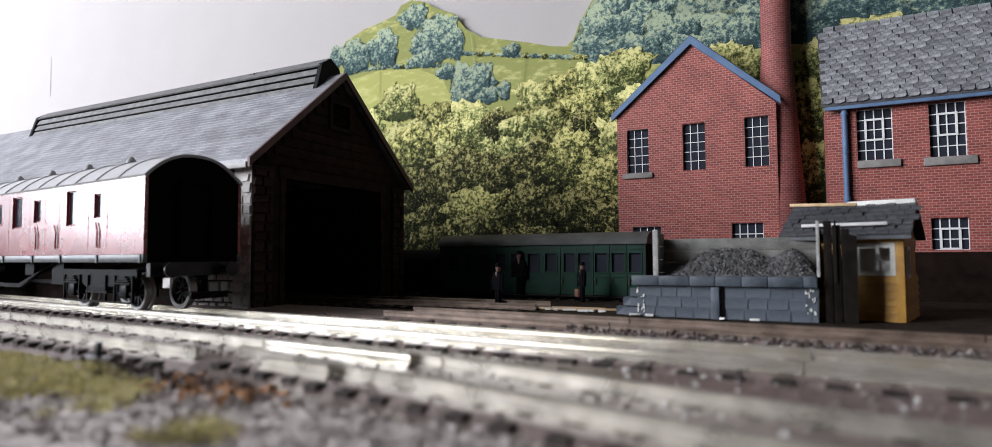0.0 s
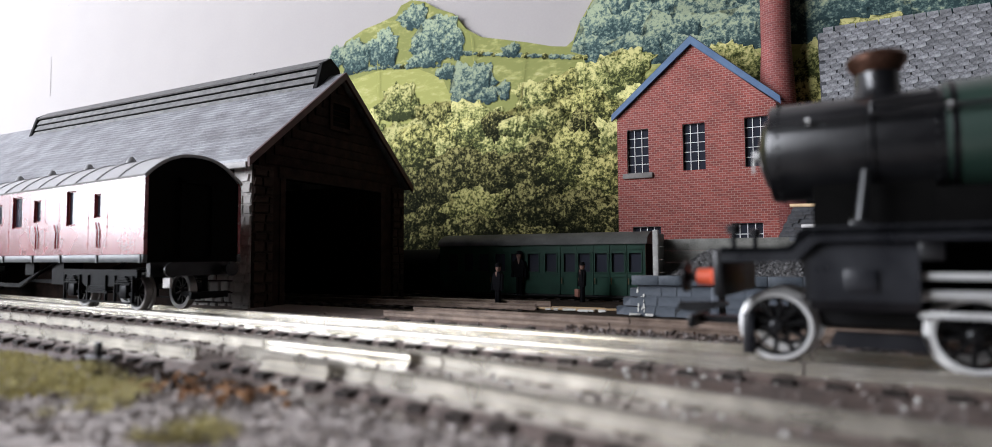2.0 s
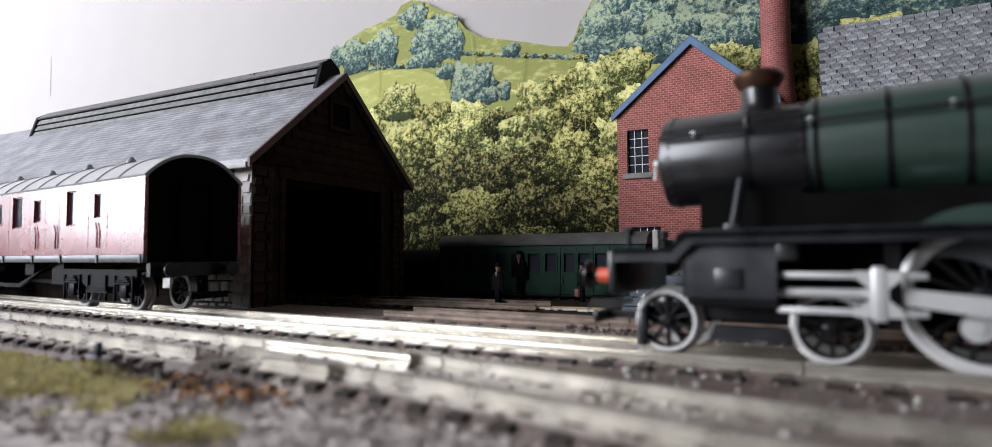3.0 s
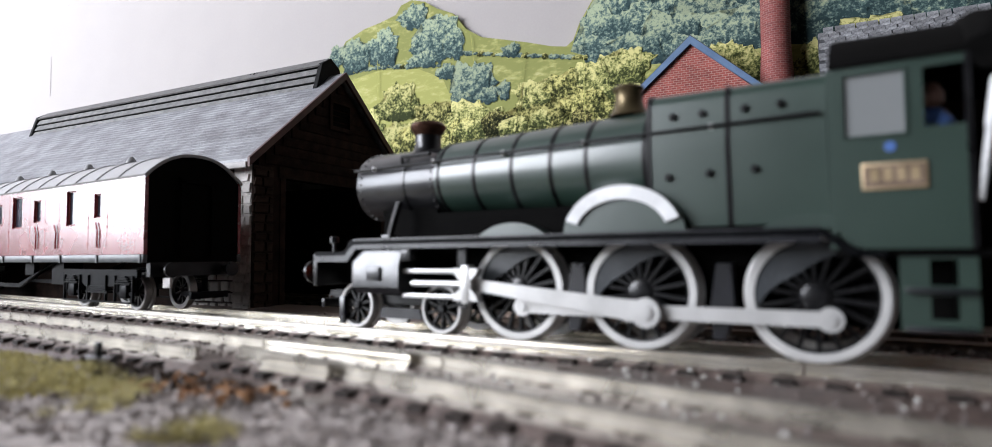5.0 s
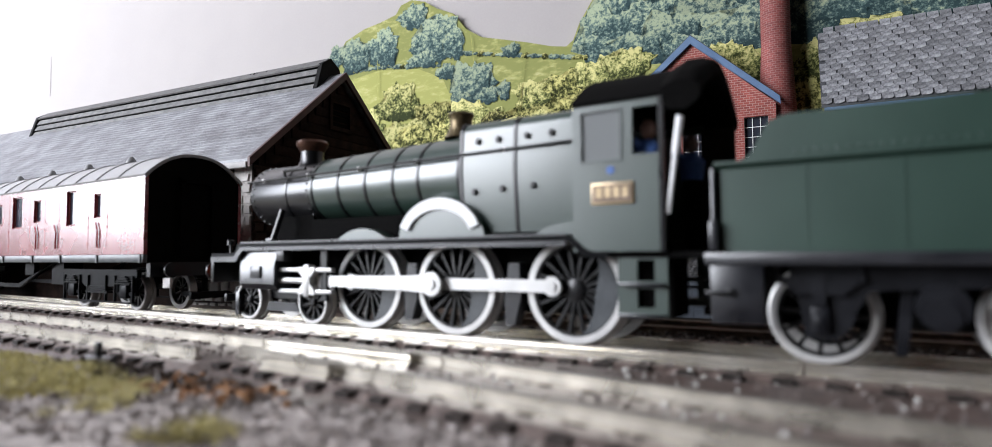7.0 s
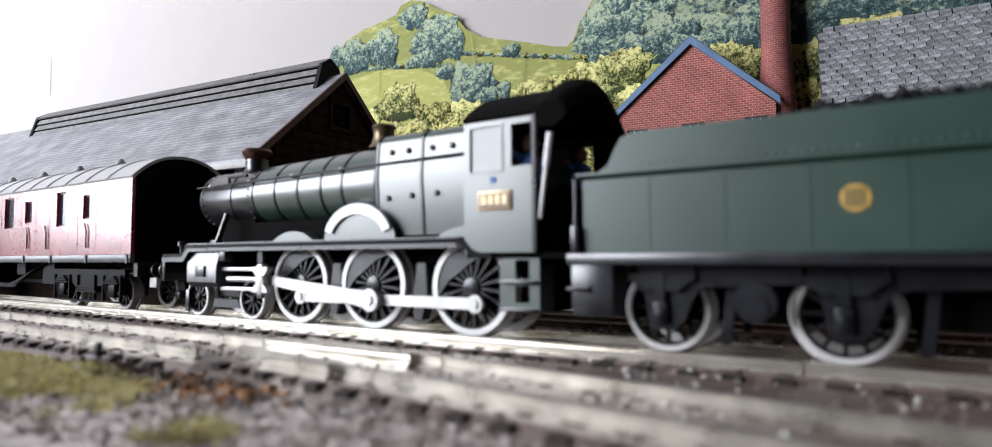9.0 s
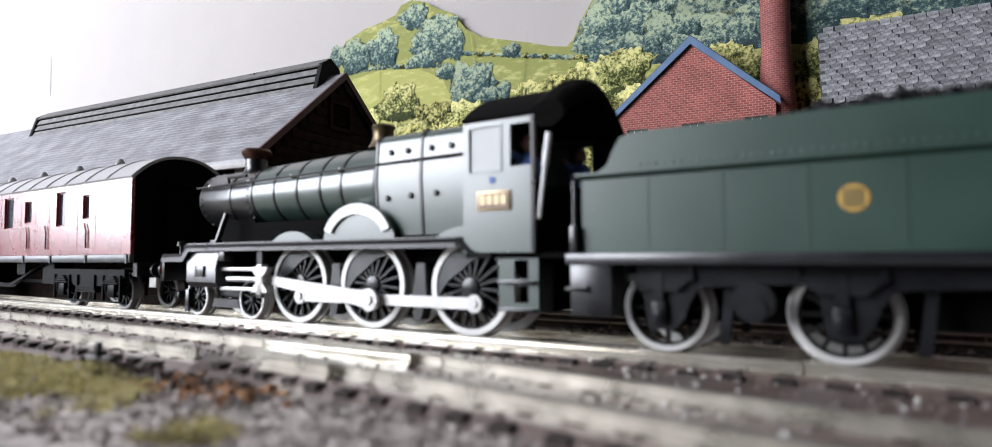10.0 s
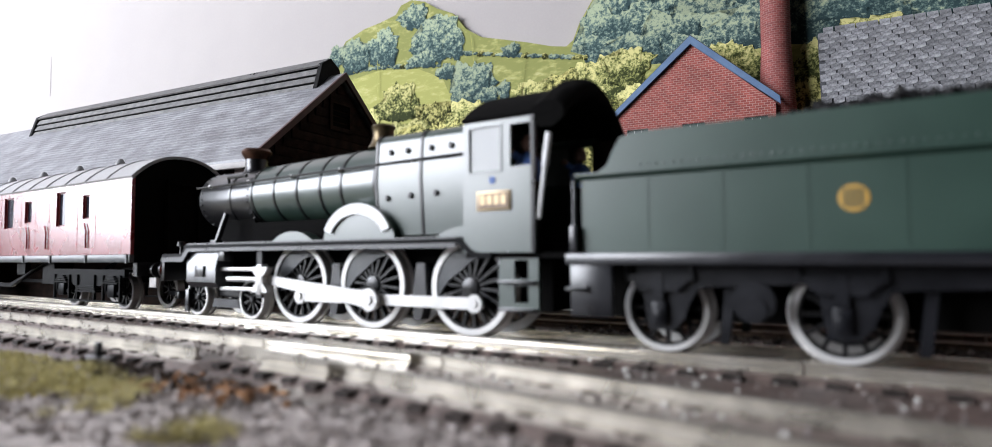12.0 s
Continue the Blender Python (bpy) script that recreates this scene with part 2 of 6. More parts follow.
BLUE = material("blue_painted_figure", (0.06, 0.13, 0.35), None, 3, 0.6)
SKIN = material("pink_painted_figure", (0.22, 0.125, 0.095), None, 3, 0.6)
MAROON = material("maroon_coach_plastic", (0.18, 0.013, 0.017), (0.23, 0.020, 0.024), 12, 0.27, coat=0.75, fine=0.5, spread=0.04, spec=0.75)
SCRATCH = material("faint_scratch", (0.34, 0.32, 0.31), None, 8, 0.8)
EARTH_DARK = material("dark_damp_earth", (0.045, 0.033, 0.028), (0.12, 0.09, 0.075), 2, 0.8, bump=0.6)
LEAF = material("russet_leaf_litter", (0.24, 0.11, 0.045), (0.42, 0.22, 0.10), 2, 0.8)
MAROON_IN = material("maroon_window_edge", (0.16, 0.02, 0.022), None, 8, 0.4)
ROOF_GREY = material("coach_roof_grey", (0.30, 0.30, 0.305), (0.38, 0.38, 0.385), 10, 0.36, coat=0.3)
SOLEBAR = material("solebar_blue_grey", (0.045, 0.052, 0.056), (0.085, 0.092, 0.096), 6, 0.35)
OLD_GREEN = material("old_coach_green", (0.003, 0.028, 0.016), (0.008, 0.050, 0.030), 6, 0.5, coat=0.1, spec=0.3)
OLD_ROOF = material("old_coach_roof", (0.055, 0.055, 0.052), (0.105, 0.105, 0.098), 8, 0.7, bump=0.2, spec=0.2)
BROWN = material("brown_case", (0.19, 0.085, 0.06), None, 3, 0.6)
COAT = material("dark_cloth_paint", (0.004, 0.004, 0.005), (0.008, 0.008, 0.010), 3, 0.85, spec=0.08)

# ---- mesh helpers (millimetres in, metres out) ----


def place(bm, vs, m):
    if m is not None:
        bmesh.ops.transform(bm, matrix=m, verts=vs)


def box(bm, x0, x1, y0, y1, z0, z1, m=None, bevel=0.0):
    vs = [bm.verts.new(c) for c in itertools.product((x0, x1), (y0, y1), (z0, z1))]
    fs = [bm.faces.new([vs[i] for i in f]) for f in ((0, 1, 3, 2), (4, 6, 7, 5), (0, 4, 5, 1), (2, 3, 7, 6), (0, 2, 6, 4), (1, 5, 7, 3))]
    place(bm, vs, m)
    if bevel:
        bmesh.ops.bevel(bm, geom=list({e for f in fs for e in f.edges}), offset=bevel, segments=2, affect="EDGES", profile=0.5)
    return vs


def prism(bm, pts, a, b, axis="y", m=None):
    """A polygon extruded from a to b: pts are (x, z) for axis y, (y, z) for axis x, (x, y) for axis z."""
    def at(p, c):
        return {"y": (p[0], c, p[1]), "x": (c, p[0], p[1]), "z": (p[0], p[1], c)}[axis]
    lo, hi = [bm.verts.new(at(p, a)) for p in pts], [bm.verts.new(at(p, b)) for p in pts]
    bm.faces.new(lo), bm.faces.new(hi[::-1])
    for i in range(len(pts)):
        j = (i + 1) % len(pts)
        bm.faces.new((lo[j], lo[i], hi[i], hi[j]))
    place(bm, lo + hi, m)
    return lo + hi


def lathe(bm, prof, segs=24, m=None, closed=True, arc=(0, 360)):
    """A profile of (r, z) turned round the z axis."""
    full = arc[1] - arc[0] >= 360
    count = segs if full else segs + 1
    rings = []
    for r, z in prof:
        rings.append([bm.verts.new((r * math.cos(radians(arc[0] + (arc[1] - arc[0]) * i / segs)), r * math.sin(radians(arc[0] + (arc[1] - arc[0]) * i / segs)), z)) for i in range(count)])
    for a, b in zip(rings, rings[1:]):
        for i in range(segs):
            j = (i + 1) % count
            bm.faces.new((a[i], a[j], b[j], b[i]))
    if closed and full:
        if prof[0][0] > 0:
            bm.faces.new(rings[0][::-1])
        if prof[-1][0] > 0:
            bm.faces.new(rings[-1])
    vs = [v for r in rings for v in r]
    place(bm, vs, m)
    return vs


ALONG_X = Matrix.Rotation(radians(90), 4, "Y")    # the z axis turned to x
ALONG_Y = Matrix.Rotation(radians(-90), 4, "X")   # the z axis turned to y


def shift(x, y, z):
    return Matrix.Translation((x, y, z))


def rod(bm, p, q, r, segs=8):
    p, q = Vector(p), Vector(q)
    d = q - p
    lathe(bm, [(r, 0), (r, d.length)], segs, Matrix.Translation(p) @ d.to_track_quat("Z", "Y").to_matrix().to_4x4())


def mesh_of(name, bm, mats, smooth=True):
    bmesh.ops.recalc_face_normals(bm, faces=bm.faces)
    for v in bm.verts:
        v.co *= MM
    me = bpy.data.meshes.new(name)
    bm.to_mesh(me)
    bm.free()
    for mt in (mats if isinstance(mats, (list, tuple)) else [mats]):
        me.materials.append(mt)
    if smooth:
        me.shade_smooth()
        me.set_sharp_from_angle(angle=radians(32))
    return me


def part(name, bm, mats, parent=None, label="", m=None, smooth=True):
    ob = new(name, mesh_of(name, bm, mats, smooth))
    if parent is not None:
        ob.parent = parent
    if m is not None:
        ob.matrix_basis = m
    return tagged(ob, label)


def thing(name, m, label, category, group="", kind=""):
    ob = new(name)
    ob.empty_display_size = 0.005
    ob.matrix_basis = m
    return tagged(ob, label, category, group, kind)


def setting(name, bm, mats, label, category, m=None, kind="structure"):
    ob = part(name, bm, mats, None, label, m)
    return tagged(ob, "", category, "", kind)


def B():
    return bmesh.new()

# ---- room ----


def build_room():
    u0, u1, v0, v1, z0, z1 = -4000, 1900, ROOM_V, 243, -850, 2050
    bm = B()
    box(bm, u0, u1, v0 - 80, v1 + 100, z0 - 50, z0)
    setting("floor", bm, FLOOR, "unseen room floor, dark against bounced light", "floor", bpose(0, 0, 0))
    bm = B()
    box(bm, u0 - 100, u1 + 100, v0 - 100, v1 + 100, z1, z1 + 60)
    setting("ceiling", bm, ROOM, "unseen ceiling, dark against bounced light", "ceiling", bpose(0, 0, 0))
    bm = B()
    box(bm, u0, u1, v1, v1 + 100, z0, z1)
    setting("wall_north", bm, WALL, "white emulsion wall behind the layout", "wall", bpose(0, 0, 0))
    for name, a, b in (("wall_west", u0 - 100, u0), ("wall_east", u1, u1 + 100)):
        bm = B()
        box(bm, a, b, v0, v1 + 100, z0, z1)
        setting(name, bm, ROOM, "unseen side wall, dark against bounced light", "wall", bpose(0, 0, 0))
    a, b, c, d = WINDOW
    bm = B()
    box(bm, u0, a, v0 - 100, v0, z0, z1), box(bm, b, u1, v0 - 100, v0, z0, z1)
    box(bm, a, b, v0 - 100, v0, z0, c), box(bm, a, b, v0 - 100, v0, d, z1)
    setting("wall_south", bm, ROOM, "unseen dark wall with one wide window", "wall", bpose(0, 0, 0))
    win = tagged(new("window_1"), "wide white framed window", "window", "", "structure")
    win.matrix_basis = bpose(0, 0, 0)
    bm = B()
    box(bm, a, b, v0 - 25, v0 - 5, d - 40, d), box(bm, a, b, v0 - 25, v0 - 5, c, c + 40)
    for u in (a, (a + b) / 2 - 20, b - 40):
        box(bm, u, u + 40, v0 - 24, v0 - 6, c + 40, d - 40)
    part("window_frame", bm, WHITE_BAR, win)
    # hairline crack and scuffs in the wall paint
    bm = B()
    box(bm, -590, -589.6, 242.6, 242.95, 205, 250)
    for u, z, w in ((-510, 318, 9), (-525, 312, 5), (-560, 305, 3)):
        box(bm, u, u + w, 242.5, 242.95, z, z + 0.7)
    setting("wall_scratch", bm, SCRATCH, "thin grey scratches in the wall paint", "scratch", bpose(0, 0, 0))


# ---- baseboard, ballast, verge ----


def lump(x, y, s=1.0, seed=0.0):
    return noise.noise(Vector((x * 0.06 * s + seed, y * 0.06 * s, 3.1))) + 0.5 * noise.noise(Vector((x * 0.17 * s, y * 0.17 * s + seed, 7.7)))


def sheet(name, x0, x1, y0, y1, nx, ny, height, mats, label, category, m=None, choose=None):
    bm = B()
    grid = [[bm.verts.new((x0 + (x1 - x0) * i / nx, y0 + (y1 - y0) * j / ny, 0)) for i in range(nx + 1)] for j in range(ny + 1)]
    for row in grid:
        for v in row:
            v.co.z = height(v.co.x, v.co.y)
    for j in range(ny):
        for i in range(nx):
            f = bm.faces.new((grid[j][i], grid[j][i + 1], grid[j + 1][i + 1], grid[j + 1][i]))
            if choose:
                f.material_index = choose((grid[j][i].co + grid[j + 1][i + 1].co) / 2)
    return setting(name, bm, mats, label, category, m)


def chips(name, count, region, size, mat, label, seed, height, category="gravel"):
    """Loose grit as one mesh of little broken tetrahedra."""
    rnd = random.Random(seed)
    verts, faces = [], []
    for _ in range(count):
        x, y = region(rnd)
        r = size * rnd.uniform(0.5, 1.3)
        c = Vector((x, y, height(x, y) + r * 0.25))
        q = Euler((rnd.uniform(0, 6), rnd.uniform(0, 6), rnd.uniform(0, 6))).to_matrix()
        base = len(verts)
        for p in ((1, 0, 0), (-0.6, 0.8, 0), (-0.5, -0.8, 0.1), (0, 0.1, 0.9), (0.1, 0, -0.8)):
            verts.append((c + q @ (Vector(p) * r * rnd.uniform(0.7, 1.2))) * MM)
        for a, b in ((0, 1), (1, 2), (2, 0)):
            faces.append((base + a, base + b, base + 3))
            faces.append((base + b, base + a, base + 4))
    me = bpy.data.meshes.new(name)
    me.from_pydata(verts, [], faces)
    me.materials.append(mat)
    return tagged(new(name, me), label, category, "", "stuff")


def verge_z(x, y):
    t = max(0.0, min(1.0, (-60 - y) / 8))
    t2 = max(0.0, min(1.0, (y + 97) / 7))
    return -4.3 + t * (0.9 + 1.5 * lump(x, y)) * (0.35 + 0.65 * t2)


def bed_z(x, y):
    """Ballast level with the sleepers, falling away where their ends show."""
    near = -57.4 if x < 75 else -51.2 - (x - 75) * 0.123
    d = max(min(y - near, -18 - y), min(y + 13.2, 26.5 - y), min(y - 33.6, 58 - y))
    t = max(0.0, min(1.0, d / 1.8 + 0.4 + 0.5 * lump(x, y, 5)))
    return -3.6 + 1.14 * t * t * (3 - 2 * t) + 0.10 * lump(x, y, 6)


def build_ground():
    bm = B()
    box(bm, -1100, 620, -330, 242, -22, -4.6)
    setting("baseboard", bm, YARD, "baseboard covered in dark ash scatter", "ground", bpose(0, 0, 0))
    for u, v in itertools.product((-1000, -300, 500), (-300, 190)):
        bm = B()
        box(bm, u, u + 44, v, v + 44, -850, -22)
        setting("baseboard_leg", bm, WOOD, "square softwood leg of the baseboard", "leg", bpose(0, 0, 0))
    sheet("ballast", -420, 330, -64, 64, 375, 160, bed_z, BALLAST, "fine grey-brown ballast round the tracks", "ballast")

    sheet("verge", -420, 330, -97, -60, 340, 44, verge_z, [SOIL, GRASS], "brown earth verge with dry grass patches", "ground",
          choose=lambda c: 1 if c.y < -68 and lump(c.x + 40, c.y, 0.8, 5) > 0.06 + 0.016 * (c.x - 88) else 0)
    bm = B()
    box(bm, -420, 330, -190, -96.5, -4.55, -3.2, bevel=0.5)
    setting("board_edge", bm, KERB, "pale grey painted edge of the board", "kerb")
    sheet("yard", -60, 420, 50, 240, 160, 60, lambda x, y: -4.35 + 0.3 * lump(x, y, 3), YARD, "dark earth yard between the tracks and the buildings", "yard", bpose(0, 0, 0))


def build_grit():
    chips("ballast_grit", 3500, lambda r: (r.uniform(-150, 235), r.uniform(-62, 36)), 0.5, STONE_CHIP, "loose grey ballast chippings", 3, bed_z)
    chips("dark_grit", 1600, lambda r: (r.uniform(30, 190), r.uniform(-92, -61)), 0.7, SOIL, "dark crumbs of earth on the verge", 4, lambda x, y: verge_z(x, y) + 0.1)
    chips("dark_clinker", 260, lambda r: (r.uniform(112, 215), r.gauss(34.5, 1.3)), 1.0, EARTH_DARK, "dark clinker lumps beside the yard track", 12, bed_z)
    chips("pale_clinker", 240, lambda r: (r.uniform(112, 215), r.gauss(33.6, 1.5)), 0.8, STONE_CHIP, "grey stone lumps beside the yard track", 13, bed_z)
    chips("earth_clod", 160, lambda r: (r.uniform(40, 100), r.gauss(-64.5, 2.5)), 1.5, EARTH_DARK, "dark clods of earth beside the sleepers", 6, verge_z)
    chips("leaf_litter", 160, lambda r: (r.gauss(92, 9), r.gauss(-66, 3.0)), 1.1, LEAF, "russet leaf litter on the verge", 7, lambda x, y: verge_z(x, y) + 0.2, "litter")
    # Pale chips between the rails, their light colour also doing for rail glints.
    chips("pale_grit", 120, lambda r: (r.uniform(120, 200), r.uniform(-58, 30)), 0.6, CREAM, "scattered pale chips standing in for glints between the rails", 9, bed_z)
    # static grass: thin blades in one mesh
    rnd = random.Random(8)
    verts, faces = [], []
    for _ in range(60000):
        x, y = rnd.uniform(20, 150), rnd.uniform(-97, -66)
        if lump(x + 40, y, 0.8, 5) < 0.09 + 0.016 * (x - 88) + rnd.uniform(-0.12, 0.12) or len(faces) > 16000:
            continue
        z, h, a = verge_z(x, y) - 0.1, rnd.uniform(0.7, 2.0), rnd.uniform(0, 6.28)
        dx, dy = 0.11 * math.cos(a), 0.11 * math.sin(a)
        lx, ly = rnd.gauss(0, 0.5), rnd.gauss(0, 0.5)
        b = len(verts)
        verts += [((x - dx) * MM, (y - dy) * MM, z * MM), ((x + dx) * MM, (y + dy) * MM, z * MM), ((x + lx) * MM, (y + ly) * MM, (z + h) * MM)]
        faces.append((b, b + 1, b + 2))
    me = bpy.data.meshes.new("static_grass")
    me.from_pydata(verts, [], faces)
    me.materials.append(GRASS)
    tagged(new("static_grass", me), "tufts of short dry yellow-green grass", "grass", "", "stuff")


# ---- track ----
def sleeper_mesh():
    bm = B()
    box(bm, -1.6, 1.6, -15, 15, -1.6, 0)
    for y in (-8.25, 8.25):
        for s in (-1, 1):
            box(bm, -1.1, 1.1, y + s * 0.6, y + s * 1.5, 0, 0.3)
    return mesh_of("sleeper", bm, SLEEPER, False)


def rail_bm(x0, x1, y, bm=None):
    bm = bm or B()
    prism(bm, [(y - 1.0, -2.5), (y + 1.0, -2.5), (y + 1.0, -2.2), (y + 0.35, -1.9), (y + 0.3, -0.9), (y + 0.55, -0.6), (y + 0.55, -0.08), (y + 0.4, 0.0),
               (y - 0.4, 0.0), (y - 0.55, -0.08), (y - 0.55, -0.6), (y - 0.3, -0.9), (y - 0.35, -1.9), (y - 1.0, -2.2)], x0, x1, "x")
    return bm


def track(label, m, x0, x1, sleeper, joints=(), step=7.3, rails=None, group="railway tracks", bed_end=None, bed_start=None):
    t = thing("track", m, label, "track", group)
    for y in (-8.25, 8.25):
        cuts = [x0, *joints, x1]
        for a, b in zip(cuts, cuts[1:]):
            part("rail", rail_bm(a + 0.2, b - 0.2, y), rails or RAIL, t)
    rnd = random.Random(int(x0 + x1))
    x = (bed_start if bed_start is not None else x0) + 3
    while x < (bed_end or x1) - 2:
        s = new("sleeper", sleeper)
        s.parent = t
        s.matrix_basis = pose(x * MM, rnd.uniform(-0.4, 0.4) * MM, (-2.5 + rnd.uniform(-0.15, 0.05)) * MM, 0, 0, rnd.uniform(-1.5, 1.5))
        x += step
    return t


def build_tracks():
    s = sleeper_mesh()
    track("running line of bright nickel silver rail on dark sleepers", pose(0, 0, 0), -380, 260, s, (-120, 60, 178), 8.0)
    siding = track("near siding of bright rail on weathered sleepers", pose(0, -44 * MM, 0), -380, 69, s, (-60,), 8.0, RAIL_DULL, bed_end=72)
    for y, x1 in ((-8.25, 108), (8.25, 112.5)):
        part("rail", rail_bm(69.2 if y > 0 else 90.0, x1, y), RAIL if y > 0 else RAIL_DULL, siding, "bright polished length of rail")
    track("diverging siding of dull rail on weathered sleepers", pose(75 * MM, -37.6 * MM, -0.05 * MM, 0, 0, -7), 0, 190, s, (44,), 8.1, RAIL_DULL)
    track("dull yard track before the coal bunker", pose(0, 44 * MM, -0.3 * MM), 40, 300, s, (125, 210), 9.6, RAIL_RUST)
    track("rusty track leading into the stone engine shed", bpose(-25, 92, -0.8), -240, 105, s, (30,), 7.8, RAIL_RUST)
    track("track under the old green coach", bpose(0, 168, -1.2), -120, 160, s, (40,), 7.8, RAIL_RUST)
    # point lever beside the siding
    lv = thing("point_lever", pose(52 * MM, -63.5 * MM, -3.2 * MM), "small black point lever on a base plate", "lever")
    bm = B()
    box(bm, -5, 5, -1.4, 1.4, 0, 1.6, bevel=0.3)
    part("base", bm, BLACK, lv)
    bm = B()
    box(bm, -0.8, 0.8, -0.5, 0.5, 1.6, 4.6, bevel=0.2)
    part("handle", bm, BLACK, lv)


# ---- stone engine shed ----
def build_shed():
    W, HE, HR, L = 109.8, 61.0, 109.6, 330.0
    shed = thing("engine_shed", bpose(-29.1, 37.6, -4.4), "stone engine shed with slate roof and roof vent", "shed")
    z = 4.4
    he, hr = HE + z, HR + z
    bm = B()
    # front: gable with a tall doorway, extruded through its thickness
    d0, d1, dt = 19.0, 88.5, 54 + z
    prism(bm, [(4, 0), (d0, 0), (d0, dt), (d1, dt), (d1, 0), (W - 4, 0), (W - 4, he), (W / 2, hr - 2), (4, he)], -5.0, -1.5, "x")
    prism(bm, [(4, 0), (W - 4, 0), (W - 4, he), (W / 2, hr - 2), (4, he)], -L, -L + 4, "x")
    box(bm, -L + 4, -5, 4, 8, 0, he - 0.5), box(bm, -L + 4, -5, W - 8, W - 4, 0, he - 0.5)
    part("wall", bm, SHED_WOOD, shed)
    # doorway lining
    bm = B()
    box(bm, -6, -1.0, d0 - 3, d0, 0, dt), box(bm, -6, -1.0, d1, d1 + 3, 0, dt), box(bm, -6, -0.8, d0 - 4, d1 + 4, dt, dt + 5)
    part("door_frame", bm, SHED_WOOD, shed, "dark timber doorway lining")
    # corner piers, with the shade of the front in their dark colour
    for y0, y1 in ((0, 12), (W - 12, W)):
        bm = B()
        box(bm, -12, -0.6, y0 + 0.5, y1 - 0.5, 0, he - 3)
        part("corner_pier", bm, SHADED_STONE, shed)
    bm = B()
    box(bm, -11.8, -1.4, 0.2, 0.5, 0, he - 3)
    part("mortar", bm, LIT_STONE, shed, "side joints, painted pale for the light on them")
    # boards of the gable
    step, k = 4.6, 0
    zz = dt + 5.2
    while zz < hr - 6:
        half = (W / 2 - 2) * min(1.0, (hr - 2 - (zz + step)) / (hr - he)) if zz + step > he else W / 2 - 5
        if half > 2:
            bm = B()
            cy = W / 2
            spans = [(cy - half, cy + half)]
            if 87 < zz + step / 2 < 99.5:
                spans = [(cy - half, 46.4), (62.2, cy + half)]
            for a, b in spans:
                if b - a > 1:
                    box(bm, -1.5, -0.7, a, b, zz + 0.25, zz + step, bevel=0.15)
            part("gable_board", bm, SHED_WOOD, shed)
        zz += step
    # vent in the gable
    bm = B()
    for a, b, c, d in ((46, 48, 87, 101), (60.5, 62.5, 87, 101), (46, 62.5, 99.5, 101.5), (46, 62.5, 86, 88)):
        box(bm, -1.4, 0.4, a, b, c, d)
    vent = part("gable_vent", bm, SHED_WOOD, shed)
    for i in range(4):
        bm = B()
        box(bm, -1.4, -0.6, 48, 60.5, 88.3 + i * 2.9, 90.2 + i * 2.9)
        part("vent_slat", bm, DARK, vent)
    # roof slopes
    for side in (0, 1):
        bm = B()
        def yy(y):
            return y if side == 0 else W - y
        prism(bm, [(yy(-4), he - 3.4), (yy(W / 2), hr), (yy(W / 2), hr + 1.8), (yy(-4), he - 1.2)], -L - 3, 1.2, "x")
        part("roof", bm, SHED_ROOF, shed)
        bm = B()
        prism(bm, [(yy(-4.5), he - 4.6), (yy(W / 2), hr - 1.5), (yy(W / 2), hr + 2.2), (yy(-4.5), he - 0.9)], 1.2, 2.6, "x")
        part("bargeboard", bm, SHED_EDGE, shed)
    # slate courses on the visible slope
    slope = Vector((0, W / 2 + 4, hr - he + 3.0))
    n = 26
    for i in range(n):
        bm = B()
        a, b = i / n, (i + 1.0) / n
        ya, za, yb, zb = -4 + slope.y * a, he - 1.2 + slope.z * a, -4 + slope.y * b, he - 1.2 + slope.z * b
        prism(bm, [(ya, za + 0.1), (yb, zb), (yb, zb + 0.12), (ya, za + 0.22)], -L - 3, 1.2, "x")
        part("slate_course", bm, SHED_ROOF, shed)
    bm = B()
    box(bm, -L - 3, 1.0, -5.2, -3.6, he - 5.0, he - 2.4, bevel=0.4)
    part("gutter", bm, GUTTER, shed, "pale strip under the eaves")
    # louvred smoke vent along the ridge
    vent = part("ridge_vent", vent_body(L, W, hr), LOUVRE_SHADE, shed, "long weathered louvred ridge vent")
    for side, i in itertools.product((0, 1), range(4)):
        bm = B()
        z0 = hr - 11.6 + i * 4.3
        y0 = W / 2 - 10 + (z0 - hr + 12) * 5.5 / 17
        pts = [(y0 - 1.5, z0), (y0 + 0.2, z0 + 3.3), (y0 + 1.3, z0 + 3.3), (y0 - 0.4, z0)]
        prism(bm, pts if side == 0 else [(W - y, q) for y, q in pts], -264.5, -10.5, "x")
        part("louvre_board", bm, LOUVRE, vent)
    for side in (0, 1):
        bm = B()
        pts = [(W / 2 - 6.4, hr + 5.2), (W / 2, hr + 10.2), (W / 2, hr + 11.2), (W / 2 - 7.0, hr + 5.8)]
        prism(bm, pts if side == 0 else [(W - y, q) for y, q in pts], -266, -9, "x")
        part("vent_roof", bm, LOUVRE, vent)
    # rough stones, pale on the lit side wall, shade painted into the front piers
    stones(shed, he)


def vent_body(L, W, hr):
    bm = B()
    c = W / 2
    for x0, x1, g in ((-265, -10, 0.0), (-10, -7.5, 1.8), (-267.5, -265, 1.8)):
        prism(bm, [(c - 10 - g, hr - 12), (c - 4.5 - g, hr + 5 + g), (c, hr + 9 + g), (c + 4.5 + g, hr + 5 + g), (c + 10 + g, hr - 12)], x0, x1, "x")
    return bm


